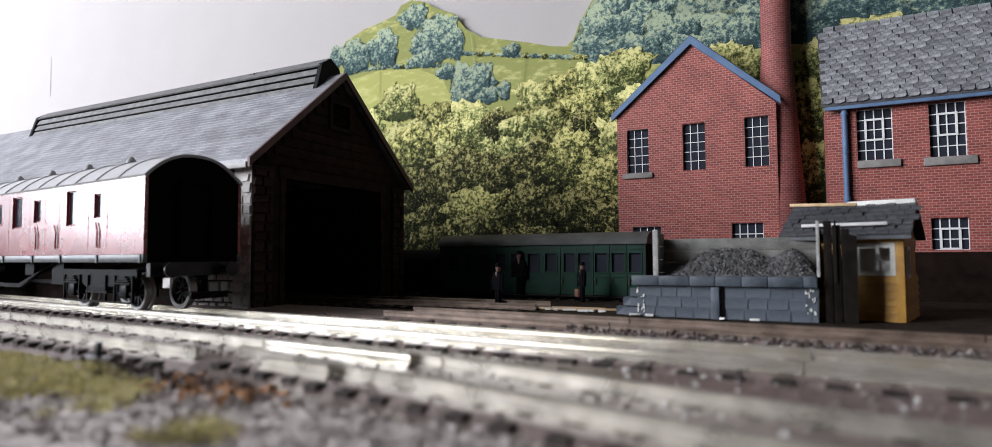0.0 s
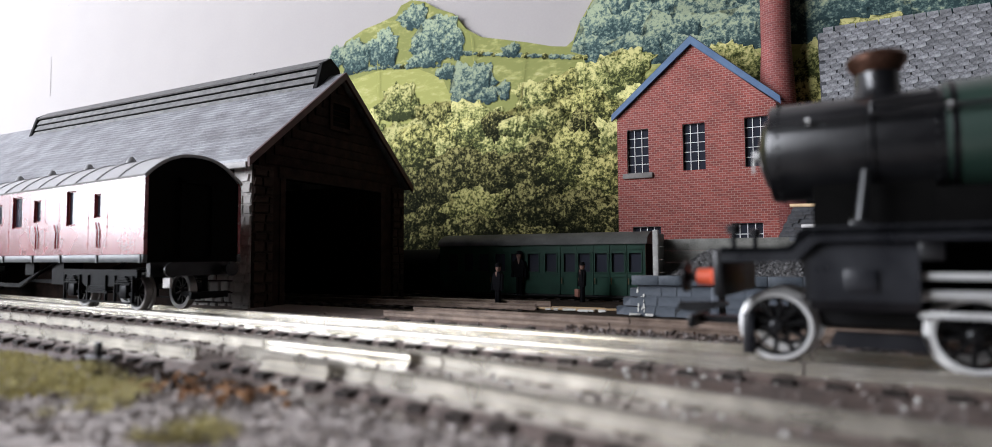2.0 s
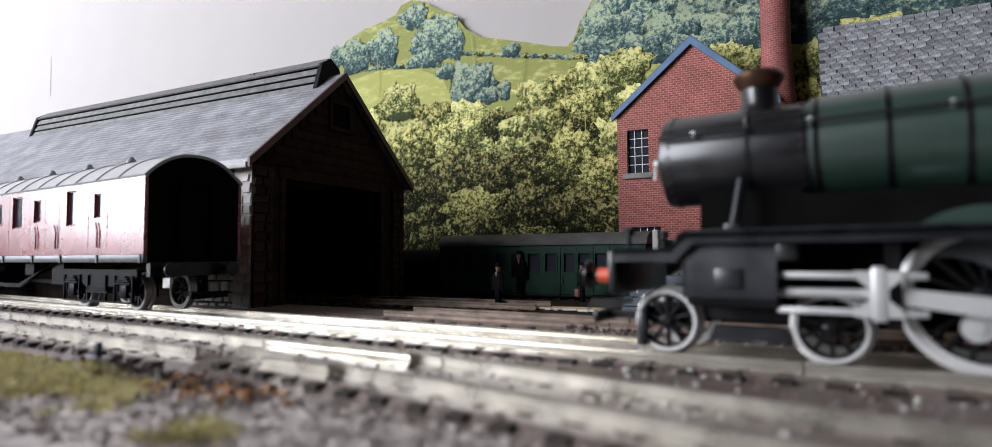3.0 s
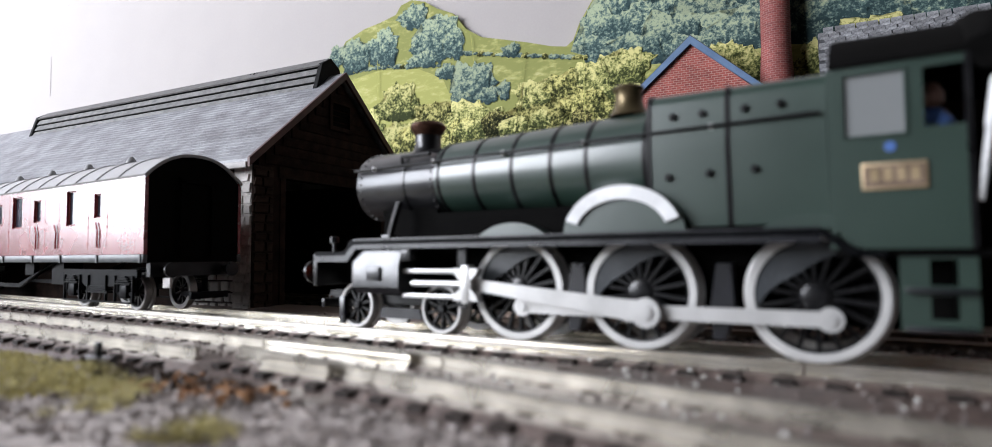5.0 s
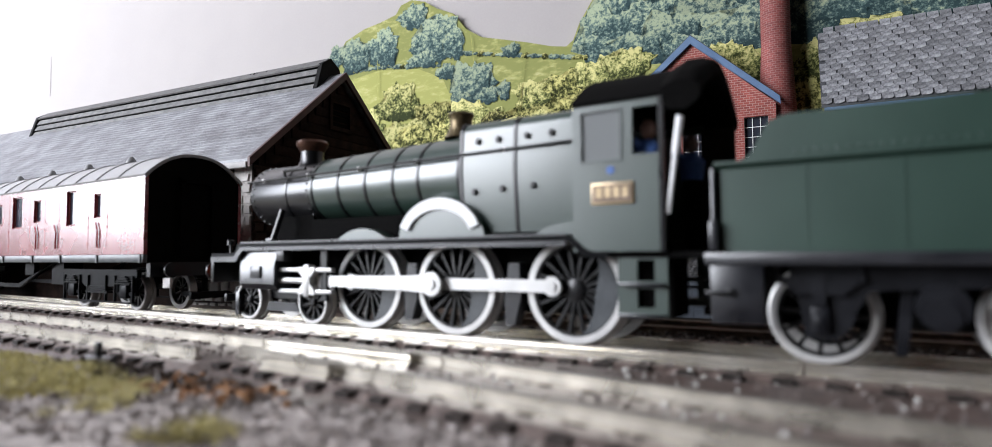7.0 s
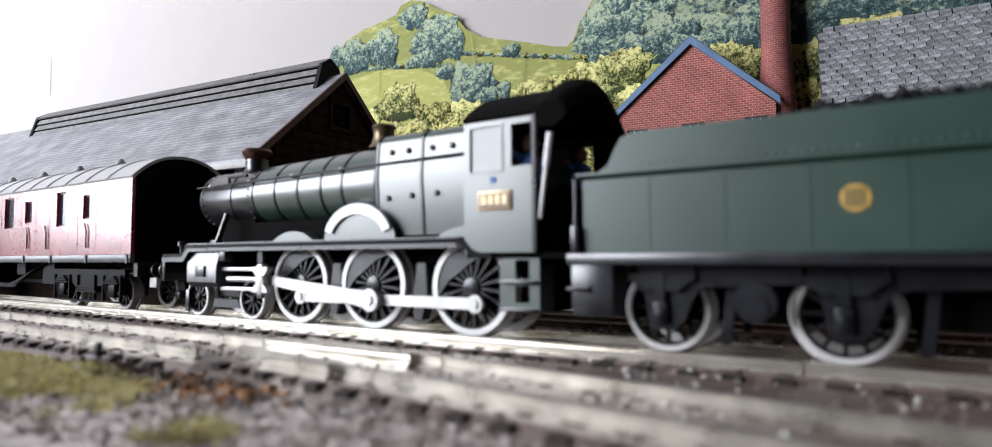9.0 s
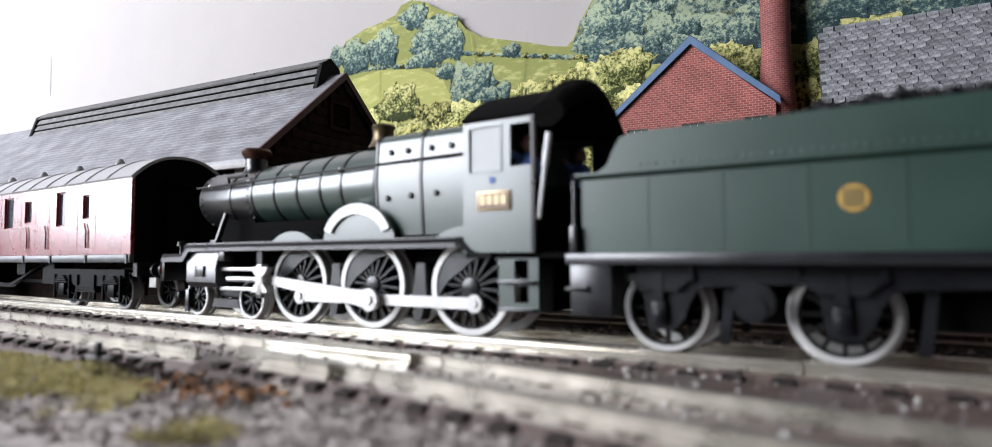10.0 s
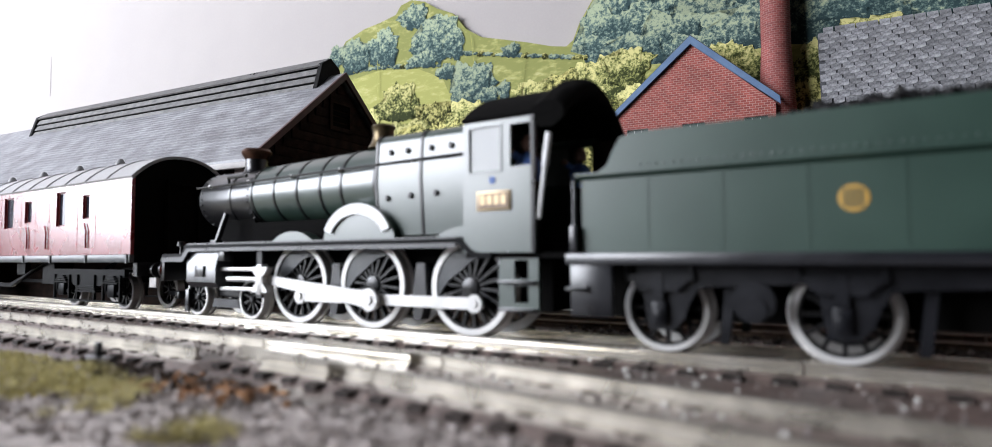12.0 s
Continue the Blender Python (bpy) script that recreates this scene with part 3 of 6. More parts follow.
def stones(shed, he):
    rnd = random.Random(11)
    meshes = []
    for k in range(6):
        bm = B()
        vs = box(bm, 0, 1, -0.75, 0.4, 0, 1, bevel=0)
        for v in vs:
            v.co.x += rnd.uniform(-0.07, 0.07)
            v.co.z += rnd.uniform(-0.07, 0.07)
            if v.co.y < 0:
                v.co.y += rnd.uniform(-0.25, 0.25)
                v.co.x += 0.09 * (1 if v.co.x < 0.5 else -1)
                v.co.z += 0.09 * (1 if v.co.z < 0.5 else -1)
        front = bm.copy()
        meshes.append((mesh_of("stone", bm, LIT_STONE, False), mesh_of("stone", front, SHADED_STONE, False)))
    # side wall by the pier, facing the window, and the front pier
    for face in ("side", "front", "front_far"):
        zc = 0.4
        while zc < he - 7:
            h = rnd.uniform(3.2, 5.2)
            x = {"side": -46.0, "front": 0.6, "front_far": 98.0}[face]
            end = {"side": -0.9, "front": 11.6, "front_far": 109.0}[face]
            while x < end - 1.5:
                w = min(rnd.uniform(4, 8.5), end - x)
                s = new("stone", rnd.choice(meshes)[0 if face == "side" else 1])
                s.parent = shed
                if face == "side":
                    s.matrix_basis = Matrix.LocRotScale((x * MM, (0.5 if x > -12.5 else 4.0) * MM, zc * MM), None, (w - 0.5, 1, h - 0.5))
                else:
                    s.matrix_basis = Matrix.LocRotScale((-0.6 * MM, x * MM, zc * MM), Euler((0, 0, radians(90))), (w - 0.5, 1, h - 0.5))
                x += w
            zc += h


# ---- mill buildings against the backdrop ----
FV = 215.0


def mill_window(parent, u0, u1, z0, z1, cols, rows, inner=None, sill=None, front=FV):
    """Glazing set back in its opening, with raised white bars. Local u, v, z of the house."""
    bm = B()
    box(bm, u0, u1, front + 2.2, front + 2.6, z0, z1)
    w = part("window", bm, GLAZING, parent)
    bm = B()
    t = 0.17 if cols == 3 else 0.24
    for i in range(cols + 1):
        u = u0 + (u1 - u0) * i / cols
        box(bm, max(u0, u - t), min(u1, u + t), front + 1.6, front + 2.2, z0, z1)
    for j in range(rows + 1):
        zz = z0 + (z1 - z0) * j / rows
        box(bm, u0, u1, front + 1.75, front + 2.15, max(z0, zz - t), min(z1, zz + t))
    if inner:
        a, b, c, d = inner
        for zz in (c, d):
            box(bm, a - 0.5, b + 0.5, front + 1.1, front + 1.6, zz - 0.5, zz + 0.5)
        for u in (a, b):
            box(bm, u - 0.5, u + 0.5, front + 1.1, front + 1.6, c, d)
    part("glazing_grid", bm, WHITE_BAR, w, "white glazing bars")
    if sill:
        bm = B()
        box(bm, sill[0], sill[1], front - 1.4, front + 1.5, sill[3], sill[2], bevel=0.25)
        part("sill", bm, STONE_SILL, w, "grey stone sill")
    return w


def wall_with_openings(bm, u0, u1, z0, z1, v0, v1, holes):
    """One connected wall slab with its openings cut through."""
    us = sorted({u0, u1, *[h[0] for h in holes], *[h[1] for h in holes]})
    zs = sorted({z0, z1, *[h[2] for h in holes], *[h[3] for h in holes]})
    made = {}

    def at(i, j, v):
        if (i, j, v) not in made:
            made[i, j, v] = bm.verts.new((us[i], v, zs[j]))
        return made[i, j, v]

    def solid(i, j):
        if not (0 <= i < len(us) - 1 and 0 <= j < len(zs) - 1):
            return False
        cu, cz = (us[i] + us[i + 1]) / 2, (zs[j] + zs[j + 1]) / 2
        return not any(h[0] < cu < h[1] and h[2] < cz < h[3] for h in holes)

    for i in range(len(us) - 1):
        for j in range(len(zs) - 1):
            if not solid(i, j):
                continue
            for v in (v0, v1):
                bm.faces.new((at(i, j, v), at(i + 1, j, v), at(i + 1, j + 1, v), at(i, j + 1, v)))
            for di, dj, e in ((-1, 0, ((0, 0), (0, 1))), (1, 0, ((1, 0), (1, 1))), (0, -1, ((0, 0), (1, 0))), (0, 1, ((0, 1), (1, 1)))):
                if not solid(i + di, j + dj):
                    (a, b), (c, d) = e
                    bm.faces.new((at(i + a, j + b, v0), at(i + c, j + d, v0), at(i + c, j + d, v1), at(i + a, j + b, v1)))


def build_gable_house():
    h = thing("mill_house", bpose(0, 0, 0), "red brick gabled mill with blue bargeboards", "house", "mill buildings")
    U0, U1, ZE, ZA, UA = 78.6, 166.2, 101.0, 140.5, 122.6
    holes = [(84.4, 97.2, 67.5, 93.6), (116.8, 129.2, 67.1, 94.0), (150.0, 162.2, 66.9, 94.4), (142.2, 158.2, 18.0, 36.0), (87, 103.5, 18.0, 35.4)]
    bm = B()
    wall_with_openings(bm, U0, U1, -4.5, ZE, FV, FV + 3, holes)
    prism(bm, [(U0, ZE), (U1, ZE), (UA, ZA)], FV, FV + 3)
    part("wall", bm, BRICK, h)
    for u0, u1 in ((U0, U0 + 2.5), (U1 - 2.5, U1)):
        bm = B()
        box(bm, u0, u1, FV + 3, 236, -4.5, ZE)
        part("wall", bm, BRICK_SIDE, h)
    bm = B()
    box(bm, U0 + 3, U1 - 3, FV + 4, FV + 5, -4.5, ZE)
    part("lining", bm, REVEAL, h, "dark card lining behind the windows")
    for a, b in (((75.6, 99.6), (UA, 143.4)), ((168.6, 99.8), (UA, 143.4))):
        bm = B()
        s = 1 if a[0] < b[0] else -1
        prism(bm, [(a[0], a[1]), (a[0] + 0.2 * s, a[1] + 4.0), (b[0], b[1] + 1.2), (b[0], b[1] - 3.6)], FV - 2.2, FV, "y")
        part("bargeboard", bm, BLUE_TRIM, h, "blue painted bargeboard")
        bm = B()
        prism(bm, [(a[0] + 0.4 * s, a[1] + 3.2), (b[0], b[1] + 0.4), (b[0], b[1] + 1.9), (a[0] + 0.4 * s, a[1] + 4.6)], FV - 1.6, 236, "y")
        part("roof", bm, SLATE_DK, h)
    for k, o in enumerate(holes):
        mill_window(h, *o, 3 if k < 3 else 4, 5 if k < 3 else 3, None, (81.8, 99.4, 67.4, 64.2) if k == 0 else None)
    return h


def build_right_house():
    h = thing("mill_house", bpose(0, 0, 0), "red brick mill with slate roof and blue gutter", "house", "mill buildings")
    U0, U1, ZE = 189.3, 340.0, 94.0
    wins = [(203.4, 219.0, 66.2, 92.3, (203.2, 221.8, 66.0, 62.2), (207.4, 215.0, 76.6, 87.0)),
            (234.0, 248.9, 65.6, 92.2, (231.3, 252.3, 65.4, 61.4), (237.8, 245.2, 76.4, 86.8)),
            (233.2, 248.3, 20.4, 35.8, None, (237.0, 244.6, 20.9, 30.6)),
            (264.5, 280.0, 66.0, 92.2, (262.5, 283, 65.8, 61.8), (268.4, 276.2, 76.4, 86.8)),
            (264.5, 280.0, 20.4, 35.8, None, (268.4, 276.2, 20.9, 30.6))]
    bm = B()
    wall_with_openings(bm, U0, U1, 19.3, ZE, FV, FV + 3, [w[:4] for w in wins])
    part("wall", bm, BRICK, h)
    bm = B()
    box(bm, U0, U0 + 2.5, FV + 3, 236, 19.3, ZE)
    part("wall", bm, BRICK_SIDE, h)
    bm = B()
    box(bm, U0 - 0.5, U1, FV - 4, 236, -4.5, 19.2)
    part("plinth", bm, PLINTH, h, "dark brown plinth wall")
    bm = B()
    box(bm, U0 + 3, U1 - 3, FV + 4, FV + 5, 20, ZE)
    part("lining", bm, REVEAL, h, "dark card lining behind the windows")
    for k, w in enumerate(wins):
        mill_window(h, *w[:4], 4, 5 if w[3] > 60 else 3, w[5], w[4])
    # roof board, gutter, pipe
    z0, z1, v0, v1 = 95.6, 140.5, FV - 4.5, 235.0
    bm = B()
    prism(bm, [(v0, z0), (v1, z1), (v1, z1 - 2), (v0, z0 - 1.2)], U0 - 1.5, U1, "x")
    roof = part("roof", bm, SLATE_DK, h)
    bm = B()
    box(bm, U0 - 0.2, U1, FV - 4.4, FV - 2.6, 92.6, 96.0, bevel=0.5)
    part("gutter", bm, BLUE_TRIM, h, "blue painted gutter")
    bm = B()
    rod(bm, (198.0, FV - 1.9, -2), (198.0, FV - 1.9, 93.5), 1.35, 12)
    for z in (46, 70, 90):
        rod(bm, (198.0, FV - 1.9, z), (198.0, FV - 1.9, z + 1.4), 1.7, 12)
    part("downpipe", bm, BLUE_TRIM, h, "blue painted downpipe")
    # round-ended slates
    rnd = random.Random(5)
    run = Vector((0, v1 - v0, z1 - z0))
    ln = run.length
    shapes = []
    for k in range(5):
        bm = B()
        w = 2.42
        pts = [(-w, 3.2), (-w, -1.4 + rnd.uniform(-0.3, 0.3)), (-w * 0.7, -2.2 + rnd.uniform(-0.3, 0.3)), (0, -2.5 + rnd.uniform(-0.3, 0.3)), (w * 0.7, -2.2 + rnd.uniform(-0.35, 0.35)), (w, -1.4 + rnd.uniform(-0.3, 0.3)), (w, 3.2)]
        prism(bm, pts, 0, 0.5, "z")
        shapes.append(mesh_of("slate", bm, SLATE, False))
    tilt = math.degrees(math.atan2(z1 - z0, v1 - v0))
    rows = int(ln / 3.9)
    for j in range(rows + 1):
        f = (j * 3.9 + 2.0) / ln
        for i in range(17):
            u = U0 + 1.2 + i * 5.35 + (2.7 if j % 2 else 0) + rnd.uniform(-0.3, 0.3)
            s = new("slate", rnd.choice(shapes))
            s.parent = roof
            s.matrix_basis = pose(u * MM, (v0 + run.y * f) * MM, (z0 + run.z * f + 0.35) * MM, tilt - 3, rnd.uniform(-1.5, 1.5), rnd.uniform(-3, 3))


def build_chimney():
    c = thing("mill_chimney", bpose(0, 0, 0), "tall tapered red brick mill chimney", "chimney")
    bm = B()
    lathe(bm, [(13.0, -4.5), (12.8, 45), (12.2, 54), (11.0, 71), (10.2, 89), (9.2, 108), (8.4, 124), (7.8, 136), (7.6, 203)], 36, shift(166.8, 228.0, 0))
    part("shaft", bm, CHIM_BRICK, c)
    bm = B()
    lathe(bm, [(7.6, 203), (8.8, 204), (8.8, 210), (6.6, 211)], 36, shift(166.8, 228.0, 0))
    part("cap", bm, CHIM_BRICK, c, "corbelled brick chimney cap")


# ---- printed hillside ----
def blob(rnd, cu, cz, ru, rz, n=84, rough=0.16):
    ph = [rnd.uniform(0, 6.28) for _ in range(5)]
    pts = []
    for i in range(n):
        a = 2 * math.pi * i / n
        k = 1 + rough * (0.6 * math.sin(3 * a + ph[0]) + 0.5 * math.sin(5 * a + ph[1]) + 0.45 * math.sin(9 * a + ph[2]) + 0.35 * math.sin(17 * a + ph[3]) + 0.3 * math.sin(29 * a + ph[4]))
        pts.append((cu + ru * k * math.cos(a), cz + rz * k * math.sin(a)))
    return pts


def build_backdrop():
    bd = tagged(new("backdrop"), "printed paper hillside with woods and meadows", "backdrop", "", "structure")
    bd.matrix_basis = bpose(0, 0, 0)
    outline = [(-700, 60), (-700, 120), (-420, 168), (-303, 175), (-258, 179.6), (-216, 181.5), (-183, 179.5), (-163, 181), (-153, 195), (-134, 202), (-118, 204.5), (-103, 208), (-98, 214.6),
               (-88, 217), (-76, 213.4), (-65, 206), (-51, 199.6), (-40, 186), (-27, 177.5), (-6.6, 172), (8, 168), (27, 162), (38, 160), (43, 163.7), (47.5, 174.6), (55, 186), (62, 196), (110, 214), (180, 206), (260, 196), (340, 200), (400, 190), (400, -4.4), (-700, -4.4)]
    bm = B()
    prism(bm, outline, 239.0, 242.6, "y")
    part("sheet", bm, INK_FIELD, bd, "sunlit yellow-green meadow print")
    rnd = random.Random(21)
    layer = [238.95]

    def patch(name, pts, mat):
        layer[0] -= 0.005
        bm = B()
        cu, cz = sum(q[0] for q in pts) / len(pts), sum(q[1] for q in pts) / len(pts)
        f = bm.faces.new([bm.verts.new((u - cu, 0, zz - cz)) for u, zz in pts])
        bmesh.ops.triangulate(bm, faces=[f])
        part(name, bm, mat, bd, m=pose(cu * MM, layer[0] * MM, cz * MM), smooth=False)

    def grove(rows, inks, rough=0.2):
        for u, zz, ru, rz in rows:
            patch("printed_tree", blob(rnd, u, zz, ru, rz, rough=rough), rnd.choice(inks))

    # pale fields on the hill
    patch("printed_field", [(-172, 158), (-120, 166), (-82, 162), (-60, 152), (-50, 130), (-75, 122), (-140, 118), (-175, 128)], INK_SUN)
    patch("printed_field", [(-20, 160), (20, 154), (48, 147), (46, 136), (10, 138), (-6, 128), (-18, 140)], INK_FIELD)
    patch("printed_field", [(170, 128), (184, 130), (192, 146), (176, 150), (168, 145)], INK_SUN)
    # blue-green wood on the right skyline, then single trees
    patch("printed_wood", [(41, 156), (44, 164), (49, 174), (56, 186), (63, 195), (110, 212), (180, 205), (260, 195), (338, 198), (398, 188), (398, 130), (330, 126), (270, 128), (215, 132), (170, 140), (120, 138), (80, 140), (60, 148)], INK_BLUE)
    grove([(67, 163, 21, 20), (88, 170, 24, 21), (126, 164, 18, 16), (151, 158, 12, 15), (197, 160, 15, 13), (246, 152, 16, 13), (107, 156, 19, 15), (83, 152, 20, 9), (140, 152, 16, 14), (118, 146, 17, 8)], (INK_BLUE,))
    grove([(100, 190, 15, 10), (150, 185, 18, 13), (205, 178, 16, 11), (230, 170, 18, 10), (300, 172, 22, 13), (75, 186, 12, 9), (180, 192, 14, 9), (268, 184, 18, 10)], (INK_BLUE,))
    # hedges: chains of small bushes
    for i in range(58):
        u = -172 + i * 3.9 + rnd.uniform(-1.2, 1.2)
        zz = 168.5 - max(0, u + 118) * 0.12 if u < -60 else 168.5 - (u + 45) * 0.19
        patch("printed_hedge", blob(rnd, u, zz, rnd.uniform(1.6, 4.0), rnd.uniform(0.9, 2.2)), rnd.choice((INK_BLUE, INK_BLUE, INK_MID)))
    grove([(-160, 184, 9, 9), (-142, 181, 16, 14), (-115, 183, 15, 15), (-86, 203, 13, 10), (-65, 182, 21, 18), (-78, 168, 14, 6), (-50, 176, 9, 12)], (INK_BLUE,), 0.16)
    grove([(-35, 144, 18, 17), (-57, 156, 8, 6), (-9, 136, 5, 7), (-3, 164, 7, 5), (-44, 132, 9, 6), (-22, 134, 9, 6)], (INK_BLUE,), 0.2)
    # sunlit middle woodland
    patch("printed_wood", [(-240, -4), (-240, 108), (-160, 112), (-110, 120), (-70, 114), (-30, 112), (0, 118), (20, 130), (48, 134), (90, 128), (170, 122), (398, 120), (398, -4)], INK_MID)
    grove([(-100, 137, 20, 15), (-130, 120, 16, 13), (-65, 120, 21, 14), (22, 129, 22, 12), (42, 130, 18, 14), (66, 134, 20, 17), (79, 140, 16, 12), (136, 135, 16, 11), (187, 126, 12, 12), (215, 139, 17, 10), (150, 128, 10, 11), (240, 132, 16, 9)], (INK_LIGHT, INK_LIGHT, INK_MID))
    grove([(-35, 112, 28, 18), (26, 106, 24, 19), (53, 112, 19, 16), (-7, 98, 22, 17), (-60, 101, 30, 19), (66, 92, 21, 18), (-95, 108, 22, 15), (90, 112, 18, 15)], (INK_LIGHT, INK_MID))
    for i in range(60):
        u, zz = rnd.uniform(-200, 185), rnd.uniform(60, 116)
        patch("printed_tree", blob(rnd, u, zz, rnd.uniform(6, 13), rnd.uniform(6, 11)), rnd.choice((INK_MID, INK_LIGHT, INK_MID, INK_DARK)))
    grove([(-88, 100, 24, 17), (-49, 78, 27, 20), (-13, 72, 25, 19), (16, 78, 24, 19), (42, 84, 21, 18), (65, 66, 20, 19), (183, 98, 12, 20)], (INK_MID, INK_MID, INK_DARK), 0.18)
    grove([(-71, 59, 30, 18), (-28, 50, 30, 18), (12, 51, 27, 17), (48, 47, 25, 16), (69, 42, 18, 15), (-94, 65, 23, 19), (183, 62, 12, 20), (100, 40, 24, 14), (150, 40, 24, 14)], (INK_DARK, INK_DARK, INK_MID), 0.18)
    for i in range(24):
        patch("printed_tree", blob(rnd, rnd.uniform(-120, 190), rnd.uniform(12, 44), rnd.uniform(10, 20), rnd.uniform(7, 13)), INK_DARK)
    # creases where the sheets meet
    for (ua, za), (ub, zb), ink in (((-5, 76), (3, 118), INK_DARK), ((3, 118), (8, 163), INK_FIELD), ((51.3, 100), (50.6, 150), INK_SUN), ((-118.8, 140), (-119, 174), INK_SUN), ((-32.4, 160), (-34.8, 180), INK_SUN), ((255.2, 130), (255.1, 188), INK_BLUE)):
        bm = B()
        prism(bm, [(ua - 0.2, za), (ua + 0.2, za), (ub + 0.2, zb), (ub - 0.2, zb)], 237.0, 237.1, "y")
        part("paper_crease", bm, ink, bd, "crease in the paper")


INK_FIELD = print_material("ink_meadow", (0.25, 0.265, 0.09), (0.37, 0.37, 0.14), (0.50, 0.48, 0.23), 4.5, 0.0, 0.0, 2.6)
INK_SUN = print_material("ink_sunlit_field", (0.36, 0.365, 0.12), (0.44, 0.435, 0.16), (0.54, 0.52, 0.25), 5, 0.1, 0.04, 3.0)
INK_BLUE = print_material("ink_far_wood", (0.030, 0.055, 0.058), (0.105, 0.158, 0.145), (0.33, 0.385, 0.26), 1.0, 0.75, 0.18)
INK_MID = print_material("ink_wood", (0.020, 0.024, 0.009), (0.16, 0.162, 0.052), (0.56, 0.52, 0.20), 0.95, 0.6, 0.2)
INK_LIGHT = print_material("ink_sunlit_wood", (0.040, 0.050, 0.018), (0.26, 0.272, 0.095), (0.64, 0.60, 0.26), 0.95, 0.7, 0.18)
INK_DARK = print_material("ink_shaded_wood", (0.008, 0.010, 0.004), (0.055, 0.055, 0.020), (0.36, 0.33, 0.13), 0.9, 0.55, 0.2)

build_room()
build_ground()
build_backdrop()
build_chimney()
build_gable_house()
build_right_house()
build_shed()
build_tracks()


# ---- coal bunker, hut and yard things ----
def build_bunker():
    b = thing("coal_bunker", bpose(0, 0, 0), "blue-grey stone coal bunker with timber sides", "bunker")
    rnd = random.Random(31)
    bm = B()
    box(bm, 120.4, 181.2, 86.62, 105, -4.5, 7.2)
    part("core", bm, BLUESTONE, b)
    shapes = []
    for k in range(6):
        bm = B()
        vs = box(bm, 0, 1, -0.5, 0.6, 0, 1)
        for v in vs:
            if v.co.y < 0:
                v.co.x += 0.03 * (1 if v.co.x < 0.5 else -1) + rnd.uniform(-0.02, 0.02)
                v.co.z += 0.05 * (1 if v.co.z < 0.5 else -1) + rnd.uniform(-0.04, 0.04)
                v.co.y += rnd.uniform(-0.05, 0.12)
        shapes.append(mesh_of("stone", bm, BLUESTONE, False))

    def stone(x, y, z, w, h, depth=1.0, rz=0):
        s = new("stone", rnd.choice(shapes))
        s.parent = b
        s.matrix_basis = Matrix.LocRotScale((x * MM, y * MM, z * MM), Euler((0, 0, radians(rz))), (w, depth, h))

    for row in range(3):
        x = 120.2
        while x < 181:
            w = min(rnd.uniform(5.0, 9.5), 181.2 - x)
            if not (147.5 < x + w / 2 < 152.5):
                stone(x, 86.9, -4.4 + row * 3.85, w - 0.25, 3.65)
            x += w
    bm = B()
    box(bm, 147.0, 149.8, 85.6, 87.3, -4.5, 7.2, bevel=0.25)
    part("buttress", bm, BLUESTONE, b)
    # Solid black strip: the shade inside a slot is put into its colour.
    bm = B()
    box(bm, 150.2, 151.6, 86.3, 87.2, -4.5, 7.0)
    part("slot", bm, DARK, b, "narrow black strip for the shade in a slot")
    for i in range(3):                                   # broken end like steps
        for j in range(3 - i):
            stone(116.6 - j * 3.1 + 0.6, 89 + j * 1.5, -4.4 + i * 3.6, 3.2, 3.4, 3.0)
    x = 118.6
    while x < 180:
        w = min(rnd.uniform(7, 12), 181.0 - x)
        bm = B()
        box(bm, x, x + w - 0.12, 84.9, 92.0, 7.4, 11.0 + rnd.uniform(-0.1, 0.1), bevel=0.25)
        part("coping", bm, CAPSTONE, b)
        x += w
    # chipped white paint at both ends of the front
    for u, span, count in ((119.6, 3.2, 16), (176.9, 3.0, 16)):
        for k in range(count):
            pu, pz, w, h = u + rnd.uniform(0, span), rnd.uniform(-4.2, 6.4), rnd.uniform(0.3, 0.9), rnd.uniform(0.4, 1.7)
            bm = B()
            prism(bm, [(pu, pz), (pu + w * 0.7, pz + 0.1), (pu + w, pz + h * 0.5), (pu + w * 0.6, pz + h), (pu + 0.1, pz + h * 0.8)], 86.12, 86.3)
            part("paint_patch", bm, CREAM, b, "chipped white paint")
    # timber bay behind the coping
    bm = B()
    box(bm, 126.0, 128.0, 88.6, 90.8, 10.9, 28.2, bevel=0.2)
    part("post", bm, PALE_TIMBER, b, "chipped pale corner post")
    bm = B()
    box(bm, 181.0, 182.0, 88.4, 90.6, 10.9, 30.0, bevel=0.2)
    part("post", bm, PALE_TIMBER, b, "chipped pale corner post")
    for k in range(4):
        bm = B()
        box(bm, 126.0, 182.0, 103.0, 104.2, 6.6 + k * 4.6, 11.15 + k * 4.6, bevel=0.12)
        part("plank", bm, TIMBER, b)
        for u in (126.2, 181.4):
            bm = B()
            box(bm, u, u + 1.2, 91.0, 103.0, 6.8 + k * 5.1, 11.7 + k * 5.1, bevel=0.2)
            part("plank", bm, TIMBER if u < 150 else BLACK_TIMBER, b)

    def pile(x, y):
        t = max(0.0, min(1.0, (y - 91) / 9))
        e = max(0.0, min(1.0, (x - 127.6) / 18)) * max(0.0, min(1.0, (180.8 - x) / 7)) ** 0.5
        dip = 1 - 0.35 * math.exp(-((x - 166) / 4.5) ** 2)
        return 9.8 + 10.5 * t ** 0.7 * e * dip + 0.9 * noise.noise(Vector((x * 0.4, y * 0.4, 0)))
    bm = B()
    g = [[bm.verts.new((127.6 + i * 0.45, 91 + j * 0.226, 0)) for i in range(118)] for j in range(54)]
